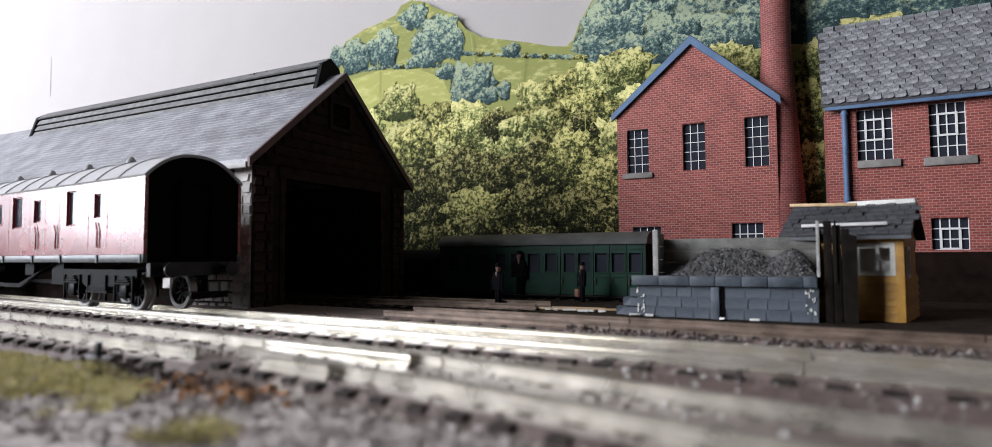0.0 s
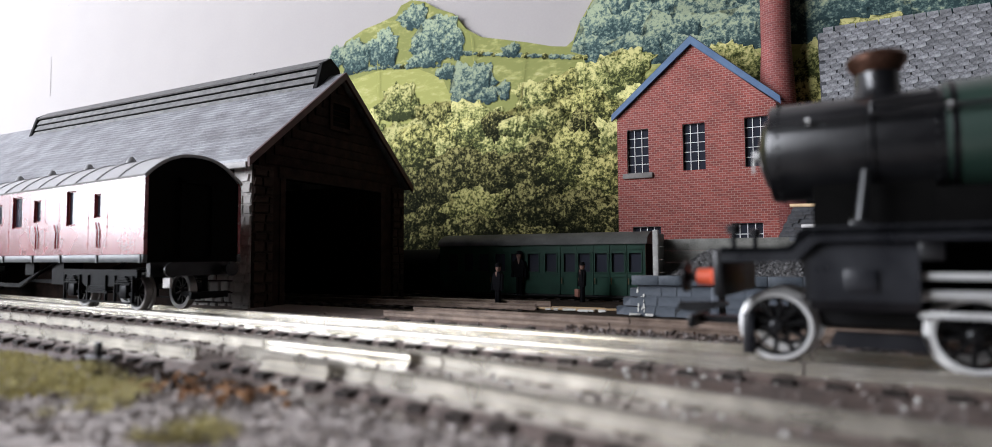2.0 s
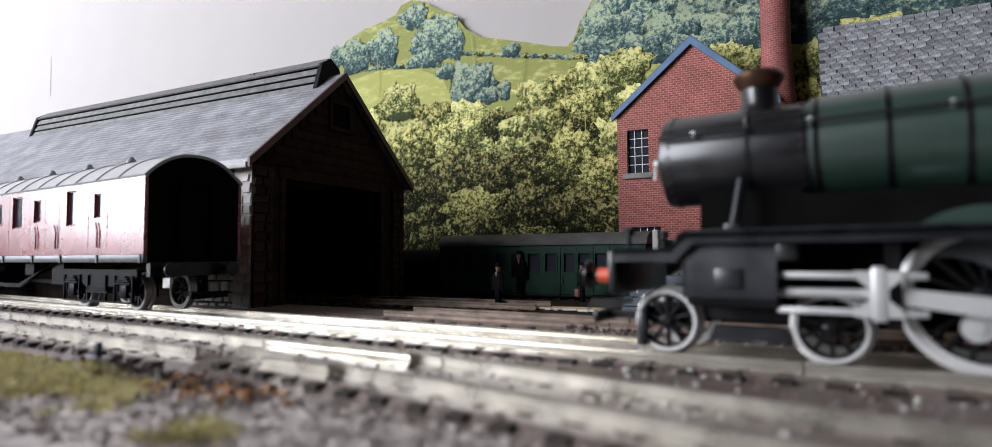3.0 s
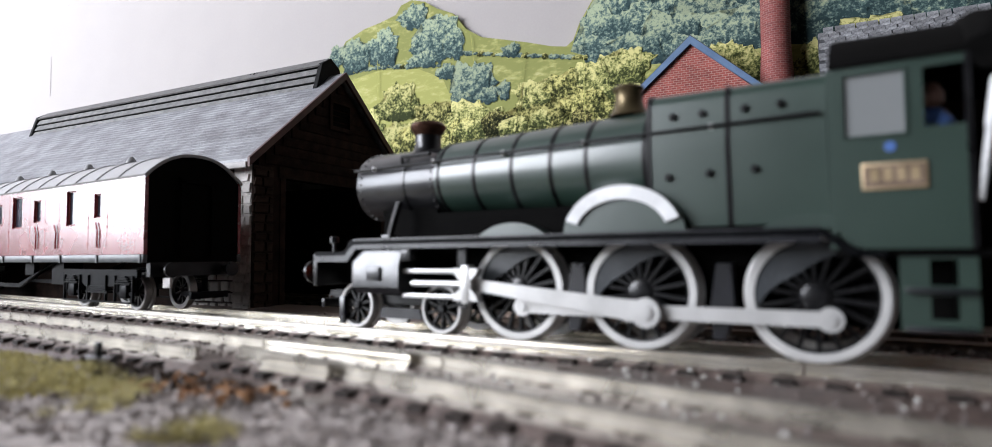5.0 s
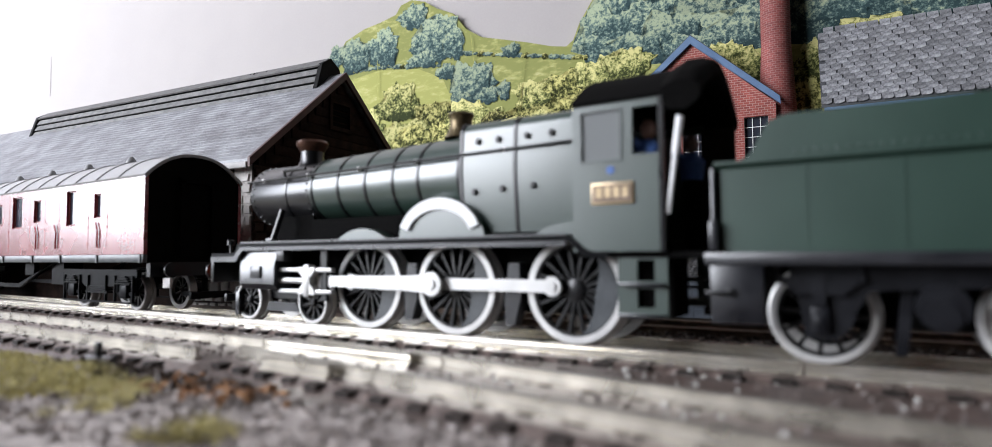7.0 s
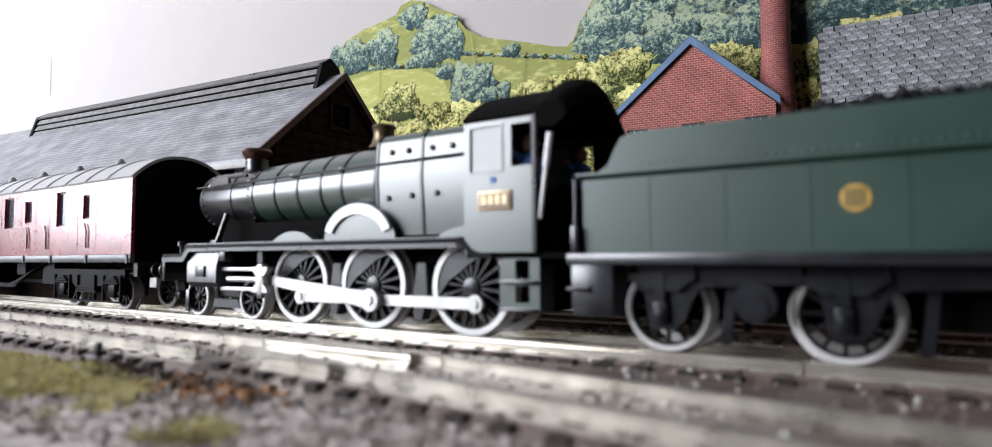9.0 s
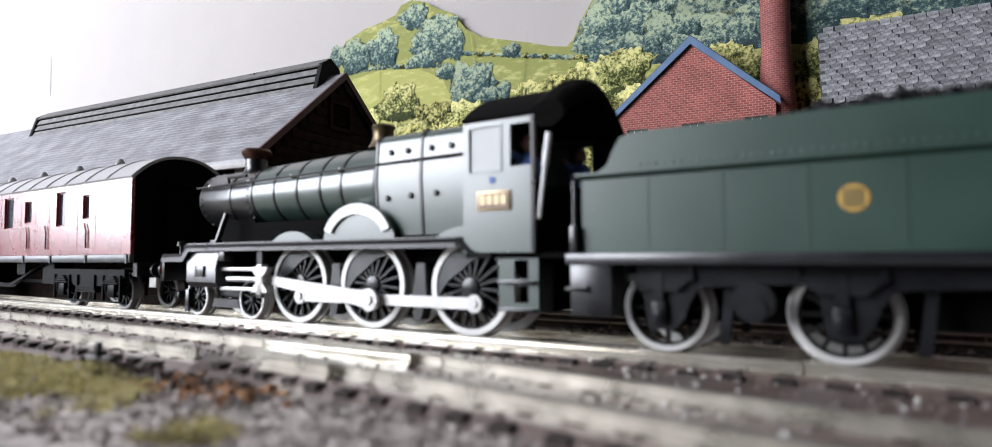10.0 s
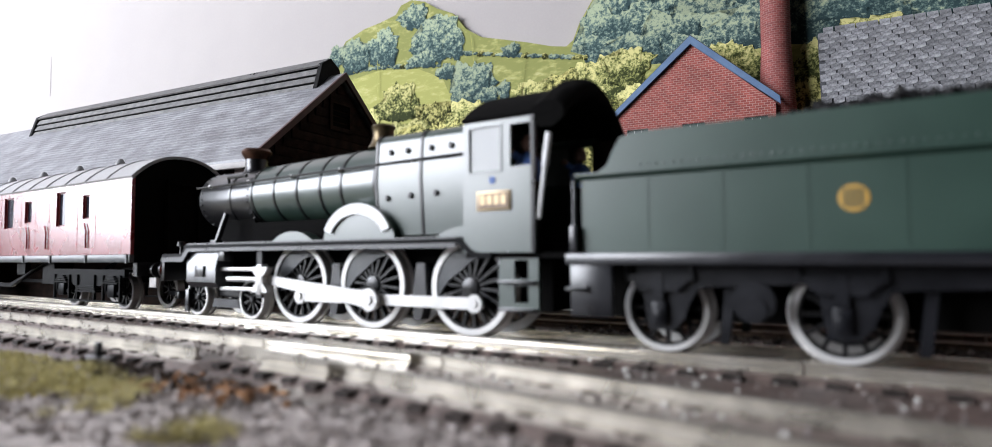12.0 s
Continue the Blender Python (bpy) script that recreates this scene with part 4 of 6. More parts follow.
    for r in g:
        for v in r:
            v.co.z = pile(v.co.x, v.co.y) + 0.45 * noise.noise(v.co * 1.3)
    for j in range(53):
        for i in range(117):
            bm.faces.new((g[j][i], g[j][i + 1], g[j + 1][i + 1], g[j + 1][i]))
    heap = part("coal_pile", bm, COAL, None, "heap of grey-black crushed coal", bpose(0, 0, 0))
    tagged(heap, "", "coal")
    rock = chips("coal_scatter", 6000, lambda r: (r.uniform(128, 180.5), r.uniform(91.5, 102.6)), 0.62, COAL, "loose lumps of coal on the heap", 33, pile, "coal")
    rock.matrix_basis = bpose(0, 0, 0)


def build_gate():
    g = thing("timber_screen", bpose(0, 0, 0), "dark tarred timber screen beside the bunker", "screen")
    for k in range(3):
        bm = B()
        box(bm, 183.2 + k * 2.6, 185.6 + k * 2.6, 88 + k * 0.1, 89.4, -4.5, 29.8 - k * 1.4, bevel=0.2)
        part("board", bm, BLACK_TIMBER, g)
    bm = B()
    box(bm, 186.4, 187.0, 87.4, 88.0, 9, 30.0, bevel=0.1)
    part("post", bm, BLACK_TIMBER, g, "dark weathered strip")
    bm = B()
    prism(bm, [(189.7, -4.5), (192.6, -4.5), (192.9, 24.6), (189.7, 25.4)], 88, 90.5)
    part("board", bm, BLACK_TIMBER, g)


def build_hut():
    h = thing("yard_hut", bpose(207.2, 99.0, 0, -14) @ shift(-207.2 * MM, -95 * MM, 0), "ochre weatherboard hut with worn slate roof", "hut")
    U0, U1, V0, V1, ZE = 172.5, 207.2, 95.0, 127.0, 24.0
    z = -4.4
    k = 0
    while z < 11.2:
        for a, b, c, d in ((U0, U1, V0, V0 + 1.2), (U1 - 1.2, U1, V0 + 1.3, V1)):
            bm = B()
            if b - a > 5:
                prism(bm, [(c - 0.35, z), (d, z), (d, z + 2.5), (c + 0.1, z + 2.5)], a, b, "x")
            else:
                prism(bm, [(a, z), (b + 0.35, z), (b - 0.1, z + 2.5), (a, z + 2.5)], c, d, "y")
            part("weatherboard", bm, OCHRE, h)
        z += 2.6
    bm = B()
    box(bm, U0, U0 + 1.2, V0 + 1.3, V1, -4.5, ZE), box(bm, U0 + 1.2, U1 - 1.2, V1 - 1.2, V1, -4.5, ZE)
    part("back_wall", bm, OCHRE, h)
    for u in (U1 - 2.6, 190.0, U0):
        bm = B()
        box(bm, u, u + 2.6, V0 - 0.5, V0 + 1.0, -4.5, ZE, bevel=0.2)
        part("corner_board", bm, OCHRE, h)
    bm = B()
    box(bm, U0 + 0.3, U1 - 0.1, V0 - 0.3, V0 + 0.9, 22.4, 25.2)
    part("fascia", bm, OCHRE, h)
    bm = B()
    box(bm, U1 - 1.0, U1 - 0.1, V0 + 1.0, V1, 20.5, 24.4)
    part("side_head", bm, OCHRE, h)
    bm = B()
    prism(bm, [(V0 + 1, 24.2), (V1 - 1, 24.2), (111, 34.6)], U1 - 1.0, U1 - 0.2, "x")
    part("gable", bm, OCHRE, h)
    bm = B()
    for a, b, c, d in ((193.0, 204.6, 20.6, 22.4), (193.0, 204.6, 11.2, 12.6), (193.0, 194.2, 12.6, 20.6), (203.2, 204.6, 12.6, 20.6)):
        box(bm, a, b, V0 - 0.4, V0 + 0.7, c, d)
    w = part("window", bm, CREAM, h, "cream window frame with broken bars")
    for a, b, c, d in ((199.9, 200.6, 12.6, 16.6), (199.0, 203.2, 15.3, 16.1), (199.0, 200.0, 18.6, 20.6)):
        bm = B()
        box(bm, a, b, V0, V0 + 0.5, c, d)
        part("broken_bar", bm, CREAM, w)
    bm = B()
    for a, b, c, d in ((V0 + 4, V0 + 12, 19.8, 21), (V0 + 4, V0 + 12, 10.2, 11.4), (V0 + 4, V0 + 5.2, 11, 20), (V0 + 10.8, V0 + 12, 11, 20)):
        box(bm, U1 - 0.7, U1 + 0.3, a, b, c, d)
    part("window", bm, CREAM, h, "cream side window frame")
    bm = B()
    box(bm, U1 - 1.1, U1 - 0.5, V0 + 12.5, V1, 11.0, 20.6)
    part("side_panel", bm, OCHRE, h)
    for s in (-1, 1):
        bm = B()
        v = [(111, 35.4), (111 + s * 20.5, 23.6), (111 + s * 20.5, 24.8), (111, 36.8)]
        prism(bm, v, U0 - 3.6, U1 + 2.6, "x")
        roof = part("roof", bm, SLATE_DK, h)
        if s < 0:
            rnd = random.Random(41)
            sl = []
            for q in range(4):
                bm = B()
                box(bm, -1.5, 1.5, -1.6, 1.6, 0, 0.4 + 0.1 * q)
                sl.append(mesh_of("slate", bm, SLATE_DK, False))
            for j in range(7):
                for i in range(13):
                    if rnd.random() < 0.08:
                        continue
                    f = (j + 0.5) / 7
                    o = new("slate", rnd.choice(sl))
                    o.parent = roof
                    o.matrix_basis = pose((U0 - 2 + i * 3.15 + (1.5 if j % 2 else 0)) * MM, (111 - 20.5 * f) * MM, (36.8 - 12 * f + 0.1) * MM, 26, 0, rnd.uniform(-3, 3))
    bm = B()
    box(bm, 188.0, 209.4, 109.6, 112.4, 36.2, 38.2, bevel=0.4)
    part("ridge_cap", bm, CREAM, h, "white card ridge capping")
    bm = B()
    box(bm, 176.0, 203.0, 93.4, 94.8, 28.4, 29.6, bevel=0.3)
    part("gutter", bm, GUTTER, h, "pale broken gutter")
    for m_, L_, mat_ in ((bpose(173.0, 112, 36.6, -8), 22, WOOD),):
        bm = B()
        box(bm, 0, L_, -0.9, 0.9, 0, 1.2, bevel=0.3)
        ob = part("wood_strip", bm, mat_, None, "bare pine strip lying on the hut roof", m_ @ pose(0, 0, 0, 0, 2, 0))
        tagged(ob, "", "strip")
    bm = B()
    box(bm, 190.5, 206, 101.4, 101.8, 6.0, 22.4)
    part("lining", bm, CREAM, h, "pale inner wall")


def build_planks():
    for u, v, l_, w, rz, mat_ in ((58, 104, 44, 1.6, 1.5, WOOD), (62, 101, 38, 1.2, -2.0, PALE_TIMBER), (88, 99, 20, 1.3, 12, WOOD), (66, 98, 34, 1.0, 0.5, WOOD)):
        bm = B()
        box(bm, 0, l_, -w / 2, w / 2, 0, 0.9, bevel=0.25)
        ob = part("plank", bm, mat_, None, "weathered strip of wood lying on the ground", bpose(u, v, -4.2, rz))
        tagged(ob, "", "plank", "loose planks")
    rnd = random.Random(51)
    for u, v, w in ((80, 93, 2.4), (84, 92, 1.6), (88, 93, 5.0), (95, 91, 4.2), (99, 92, 2.0), (103, 92.5, 3.0), (118, 84, 4.0), (124, 83.5, 2.6), (150, 82, 1.8), (160, 81, 3), (62, 88, 1.6)):
        bm = B()
        vs = box(bm, 0, w, 0, 1.4, 0, 0.7)
        for x in vs:
            x.co += Vector((rnd.uniform(-0.3, 0.3), rnd.uniform(-0.2, 0.2), rnd.uniform(-0.1, 0.2)))
        ob = part("paint_chip", bm, CREAM, None, "flake of white card lying on the ground", bpose(u, v, -3.95, rnd.uniform(-20, 20)))
        tagged(ob, "", "debris", "white flakes")


def build_figure(m, label, case=False, hat=True, size=0.84):
    """A painted miniature, one plain mesh."""
    bm = B()
    box(bm, -1.6, -0.15, -1.1, 1.1, 0, 10.5, bevel=0.4), box(bm, 0.15, 1.6, -1.1, 1.1, 0, 10.5, bevel=0.4)
    prism(bm, [(-2.4, 9.5), (2.4, 9.5), (3.0, 17.5), (1.6, 19.2), (-1.6, 19.2), (-3.0, 17.5)], -1.4, 1.4)
    for s in (-1, 1):
        rod(bm, (s * 3.0, 0, 17.8), (s * 3.7, -0.8, 9.4), 0.8, 8)
    n0 = len(bm.faces)
    lathe(bm, [(0.1, 19), (1.0, 19.3), (1.5, 20.6), (1.4, 21.8), (0.6, 22.7), (0.05, 22.8)], 12)
    prism(bm, [(-0.2, 16.5), (0.2, 16.5), (0.7, 19.2), (-0.7, 19.2)], -1.52, -1.4)
    bm.faces.ensure_lookup_table()
    for f in bm.faces[n0:]:
        f.material_index = 1
    n1 = len(bm.faces)
    if hat:
        lathe(bm, [(2.0, 21.8), (2.0, 22.2), (1.5, 22.4), (1.3, 23.6), (0.1, 23.8)], 14)
    if case:
        bm.faces.ensure_lookup_table()
        n2 = len(bm.faces)
        box(bm, -7.4, -1.4, -2.4, -0.6, 3.0, 7.6, bevel=0.4)
        bm.faces.ensure_lookup_table()
        for f in bm.faces[n2:]:
            f.material_index = 2
    bmesh.ops.scale(bm, vec=(size, size, size), verts=bm.verts)
    ob = part("miniature_figure", bm, [COAT, SKIN, BROWN], None, label, m)
    return tagged(ob, "", "figurine", "miniature figures")


def build_figures():
    build_figure(bpose(79.6, 143, -4.4, -50), "painted miniature figure in a dark coat with suitcase", True)
    build_figure(bpose(55.7, 98, -4.4, -20), "painted miniature figure in a dark suit and cap")
    build_figure(bpose(39.4, 156.4, -2.2, 10), "painted miniature figure on the step of the old coach", size=1.0)


def build_old_coach():
    c = thing("old_coach", bpose(0, 0, 0), "old green panelled coach with grey roof", "coach", "coaches")
    U0, U1, V0, V1, Z0, ZC = -12.0, 107.3, 158.0, 184.0, -1.5, 25.0
    wins = [(u, u + 6.2, 10.2, 19.8) for u in (64.5, 72.5, 81.5, 90.2, 99.0)] + [(u, u + 6.2, 10.2, 19.8) for u in (-6, 4, 14, 24, 34, 44, 54)]
    bm = B()
    wall_with_openings(bm, U0, U1, Z0, ZC, V0, V0 + 1.2, wins)
    part("side", bm, OLD_GREEN, c)
    bm = B()
    box(bm, U0, U1, V1 - 1.2, V1, Z0, ZC), box(bm, U0, U0 + 1.2, V0 + 1.2, V1 - 1.2, Z0, ZC)
    part("body", bm, OLD_GREEN, c)
    bm = B()
    box(bm, U1 - 1.2, U1, V0 + 1.2, V1 - 1.2, Z0, ZC)
    part("end", bm, DARK, c, "black coach end")
    for w in wins:
        bm = B()
        box(bm, w[0], w[1], V0 + 0.9, V0 + 1.15, w[2], w[3])
        p = part("window", bm, GLAZING, c)
        bm = B()
        t = 0.55
        for a, b, e, d in ((w[0] - t, w[0], w[2] - t, w[3] + t), (w[1], w[1] + t, w[2] - t, w[3] + t), (w[0], w[1], w[3], w[3] + t), (w[0], w[1], w[2] - t, w[2])):
            box(bm, a, b, V0 - 0.35, V0 + 0.3, e, d)
        part("window_frame", bm, OLD_GREEN, p)
    for u0, u1 in ((71.2, 80), (80, 88.6), (88.6, 97.4), (97.4, 106.6), (62, 71), (40, 50), (20, 30)):
        bm = B()
        box(bm, u0 + 0.6, u1 - 0.6, V0 - 0.4, V0, 21.6, 22.1), box(bm, u0 + 0.6, u1 - 0.6, V0 - 0.4, V0, 24.0, 24.4)
        box(bm, u0, u0 + 0.5, V0 - 0.4, V0, Z0, 24.4)
        box(bm, u0 + 0.6, u1 - 0.6, V0 - 0.4, V0, 7.6, 8.1)
        part("beading", bm, OLD_GREEN, c)
        bm = B()
        rod(bm, (u0 + 1.5, V0 - 0.9, 4.0), (u0 + 1.5, V0 - 0.9, 7.2), 0.3, 6)
        part("door_handle", bm, BRASS, c)
    bm = B()
    n = 14
    pts = [((V0 + V1) / 2 - 14.2 * math.cos(math.pi * i / n), ZC - 0.6 + 6.6 * math.sin(math.pi * i / n)) for i in range(n + 1)]
    prism(bm, pts, U0 - 1, U1 + 1.0, "x")
    part("roof", bm, OLD_ROOF, c)
    bm = B()
    box(bm, U0, U1, V0 + 0.6, V0 + 1.6, -3.2, -1.5)
    box(bm, U0, U1, V0 - 2.6, V0 + 0.6, -2.6, -2.2)
    part("footboard", bm, BLACK, c)
    for u in (6, 48, 90):
        bm = B()
        box(bm, u - 8, u + 8, V0 + 2, V1 - 2, -3.2, -1.4)
        part("axle_frame", bm, DARK, c)
        for v in (162.6, 173.4):
            bm = B()
            lathe(bm, [(0.5, 0), (6.5, 0), (6.5, 1.6), (0.5, 1.6)], 24, shift(u, v, 4.8) @ ALONG_Y)
            part("wheel", bm, DARK, c)
    # a lamp-lit gap: the next vehicle, a dark wagon end by the shed
    w = thing("tank_wagon", bpose(0, 0, 0), "dark round-topped wagon beside the shed", "wagon")
    bm = B()
    pts = [(170 - 12 * math.cos(math.pi * i / 12), 13 + 10 * math.sin(math.pi * i / 12)) for i in range(13)]
    prism(bm, [(158, -1.2), *pts, (182, -1.2)], -58, -14.5, "x")
    part("body", bm, DARK, w)
    bm = B()
    for v in (162.6, 173.4):
        for u in (-48, -24):
            lathe(bm, [(0.5, 0), (5.5, 0), (5.5, 1.6), (0.5, 1.6)], 20, shift(u, v, 4.2) @ ALONG_Y)
    part("wheel", bm, DARK, w)


# ---- rolling stock ----
def spider(bm, n, r0, r1, half, ya, yb):
    """Hub and spokes as one connected casting between ya and yb."""
    rings = {}
    for y in (ya, yb):
        inner, outer = [], []
        for i in range(n):
            a = 2 * math.pi * i / n
            for s in (-1, 1):
                for r, keep in ((r0, inner), (r1, outer)):
                    d = s * min(half / r, 0.8 * math.pi / n)
                    keep.append(bm.verts.new((r * math.sin(a + d), y, r * math.cos(a + d))))
        bm.faces.new(inner)
        for i in range(n):
            bm.faces.new((inner[2 * i], inner[2 * i + 1], outer[2 * i + 1], outer[2 * i]))
        rings[y] = inner, outer
    (ia, oa), (ib, ob) = rings[ya], rings[yb]
    for i in range(n):
        for k in (2 * i, 2 * i + 1):
            bm.faces.new((ia[k], oa[k], ob[k], ib[k]))
        bm.faces.new((oa[2 * i], oa[2 * i + 1], ob[2 * i + 1], ob[2 * i]))
        j = (2 * i + 2) % (2 * n)
        bm.faces.new((ia[2 * i + 1], ia[j], ib[j], ib[2 * i + 1]))


def wheel(name, parent, x, r, spokes, side=-1, crank=False, boss=None, tyre=STEEL, tread=None):
    """A wheel centred on its axle: spokes and hub in one part, the bright tyre its own."""
    bm = B()
    y0 = side * 7.6
    out = side
    hub = r * 0.2
    lathe(bm, [(0.3, 0), (hub, 0), (hub, 1.9), (hub * 0.6, 2.2), (0.05, 2.2)], 16, shift(0, y0, 0) @ (ALONG_Y if out > 0 else ALONG_Y @ pose(0, 0, 0, 180)))
    rim = r * 0.86
    lathe(bm, [(rim - 0.5, 0.2), (rim + 0.2, 0.2), (rim + 0.2, 1.7), (rim - 0.5, 1.7), (rim - 0.5, 0.2)], 36, shift(0, y0, 0) @ (ALONG_Y if out > 0 else ALONG_Y @ pose(0, 0, 0, 180)), closed=False)
    spider(bm, spokes, hub * 0.95, rim - 0.1, 0.36, min(y0, y0 + out * 1.4), max(y0, y0 + out * 1.4))
    if crank:
        lathe(bm, [(1.6, 0), (1.6, 2.4), (0.05, 2.4)], 14, shift(4.4, y0, 0) @ (ALONG_Y if out > 0 else ALONG_Y @ pose(0, 0, 0, 180)))
        a0 = radians(180)
        arms = [radians(a) for a in range(-70, 71, 7)]
        pts = [((rim - 0.3) * math.cos(a0 + a), (rim - 0.3) * math.sin(a0 + a)) for a in arms]
        for a in arms[-2:0:-1]:
            q = rim * (0.48 + 0.49 * (abs(a) / radians(70)) ** 2)
            pts.append((q * math.cos(a0 + a), q * math.sin(a0 + a)))
        n0 = len(bm.faces)
        prism(bm, pts, min(y0 + out * 0.4, y0 + out * 1.8), max(y0 + out * 0.4, y0 + out * 1.8), "y")
        bm.faces.ensure_lookup_table()
        for f in bm.faces[n0:]:
            f.material_index = 1
    w = part(name, bm, [BLACK, WEIGHT], parent, m=pose(x * MM, 0, r * MM))
    bm = B()
    turn = shift(0, y0, 0) @ (ALONG_Y if out > 0 else ALONG_Y @ pose(0, 0, 0, 180))
    lathe(bm, [(rim, -1.2), (r + 0.7, -1.2), (r + 0.7, -0.5), (r, -0.2), (r, 1.9), (r - 0.25, 2.1), (rim, 2.1), (rim, -1.2)], 44, turn, closed=False)
    part("tyre", bm, tyre, w, "bright plated tyre")
    return w


AXLES = (0.0, 28.0)
DRIVERS = (49.3, 77.3, 108.3)
RD, RB, RT = 11.35, 6.0, 8.3
TENDER_AXLES = (154.4, 184.4, 214.4)


def boiler_ring(bm, x0, x1, r0, r1, z, caps=True, segs=40):
    lathe(bm, [(r0, x0), (r1, x1)], segs, shift(0, 0, z) @ ALONG_X, closed=caps)


def build_loco():
    L = thing("steam_locomotive", pose(0, 0, 0), "green 4-6-0 model steam locomotive with copper-capped chimney", "locomotive")
    P = {}
    Z = 37.8
    # smokebox with its door, boiler barrel and bands
    bm = B()
    lathe(bm, [(0.1, -3.6), (2.5, -3.3), (6.2, -2.0), (7.6, -1.0), (9.0, -0.9), (9.2, -0.4), (9.2, 25.5)], 44, shift(0, 0, Z) @ ALONG_X)
    sb = part("smokebox", bm, SMOKE_BLACK, L, "satin black smokebox with rivets")
    for i, x in itertools.product(range(30), (0.8, 24.4)):
        bm = B()
        a = 2 * math.pi * i / 30
        lathe(bm, [(0.36, 0), (0.28, 0.28), (0.02, 0.36)], 6, shift(x, 9.15 * math.cos(a), Z + 9.15 * math.sin(a)) @ Matrix.Rotation(a - math.pi / 2, 4, "X"))
        part("rivet", bm, SMOKE_BLACK, sb)
    bm = B()
    rod(bm, (-4.2, -0.9, Z), (-4.2, 3.2, Z + 0.4), 0.25, 6), rod(bm, (-4.5, 0, Z), (-4.5, -0.6, Z - 3.4), 0.25, 6)
    lathe(bm, [(1.0, 0), (1.0, 1.2)], 12, shift(-4.6, 0, Z) @ ALONG_X)
    part("door_handle", bm, ROD, sb, "steel door dart")
    bm = B()
    lathe(bm, [(9.3, 25.5), (10.0, 50), (10.9, 80)], 44, shift(0, 0, Z + 0.5) @ ALONG_X)
    bl = part("boiler", bm, GREEN, L, "dark green tapered boiler")
    for x in (26.2, 37, 47.5, 57.5, 66, 78.6):
        r = 9.3 + (x - 25.5) * (1.6 / 54.5)
        bm = B()
        lathe(bm, [(r, 0), (r + 0.22, 0.05), (r + 0.22, 0.85), (r, 0.9)], 44, shift(x, 0, Z + 0.5) @ ALONG_X, closed=False)
        part("boiler_band", bm, BLACK, bl, "black boiler band")
    bm = B()
    lathe(bm, [(9.2, 14.9), (9.4, 14.95), (9.4, 15.8), (9.2, 15.9)], 44, shift(0, 0, Z) @ ALONG_X, closed=False)
    part("ring", bm, SMOKE_BLACK, sb)
    # square-shouldered firebox
    bm = B()
    def belpaire(w, top, bot):
        pts = []
        for cx, s in ((w - 3.2, 1), (-(w - 3.2), -1)):
            for k in range(7):
                a = radians(90 * k / 6)
                pts.append((cx + 3.2 * (math.cos(a) if s > 0 else -math.sin(a)), top - 3.2 + 3.2 * (math.sin(a) if s > 0 else math.cos(a))))
        pts += [(-w - 0.6, 38), (-w + 0.6, bot), (w - 0.6, bot), (w + 0.6, 38)]
        return pts
    prism(bm, belpaire(10.6, 50.2, 24.0), 80, 111, "x")
    fb = part("firebox", bm, GREEN, L, "green square-shouldered firebox")
    for x in (79.8, 94.5):
        bm = B()
        prism(bm, belpaire(10.85, 50.45, 24.0), x, x + 0.8, "x")
        part("boiler_band", bm, BLACK, fb, "black boiler band")
    for x, z in ((85, 45.2), (90.5, 45.2), (98, 45.2), (104, 45.2), (84, 33.5), (91.6, 33.8), (99.5, 34.0)):
        bm = B()
        lathe(bm, [(0.75, 0), (0.75, 0.35), (0.4, 0.6), (0.05, 0.6)], 10, shift(x, -11.0 + 0.02 * abs(z - 38), z) @ ALONG_Y @ pose(0, 0, 0, 180))
        part("washout_plug", bm, BLACK, fb)
    # chimney and safety valve cover
    bm = B()
    lathe(bm, [(5.2, 45.0), (4.2, 46.4), (3.5, 48.0), (3.4, 51.2)], 28, shift(16.5, 0, 0), closed=False)
    lathe(bm, [(3.4, 51.0), (3.5, 51.6), (2.8, 51.7), (2.8, 47)], 28, shift(16.5, 0, 0), closed=False)
    ch = part("chimney", bm, SMOKE_BLACK, L)
    bm = B()
    lathe(bm, [(3.5, 50.8), (4.0, 51.6), (4.7, 52.6), (4.8, 53.4), (4.2, 54.2), (3.0, 54.3), (2.8, 52.0)], 28, shift(16.5, 0, 0), closed=False)
    part("copper_cap", bm, COPPER, ch, "copper chimney cap")
    bm = B()
    lathe(bm, [(4.4, 49.0), (3.4, 50.6), (2.9, 52.5), (3.0, 54.2), (3.5, 55.0), (3.0, 55.6), (2.0, 55.5), (1.9, 53)], 24, shift(72.4, 0, 0), closed=False)
    part("safety_valve_cover", bm, BRASS, L, "tarnished brass safety valve cover")
    # handrail along the boiler
    bm = B()
    rod(bm, (-0.8, -9.8, 41.5), (110, -11.6, 42.8), 0.36, 8)
    part("handrail", bm, SMOKE_BLACK, L)
    bm = B()
    rod(bm, (15.5, -9.5, 44.0), (24.5, -9.5, 44.0), 0.55, 8), rod(bm, (15.5, -9.2, 42), (15.5, -9.5, 44), 0.45, 8)
    part("ejector_pipe", bm, SMOKE_BLACK, L)
    for x in (6, 26, 46, 66, 92):
        bm = B()
        lathe(bm, [(0.5, 0), (0.6, 1.0), (0.05, 1.3)], 8, shift(x, -8.9 - x * 0.012, 41.6 + x * 0.011) @ ALONG_Y @ pose(0, 0, 0, 180))
        part("handrail_knob", bm, ROD, L)
    # running plate with the front drop
    bm = B()
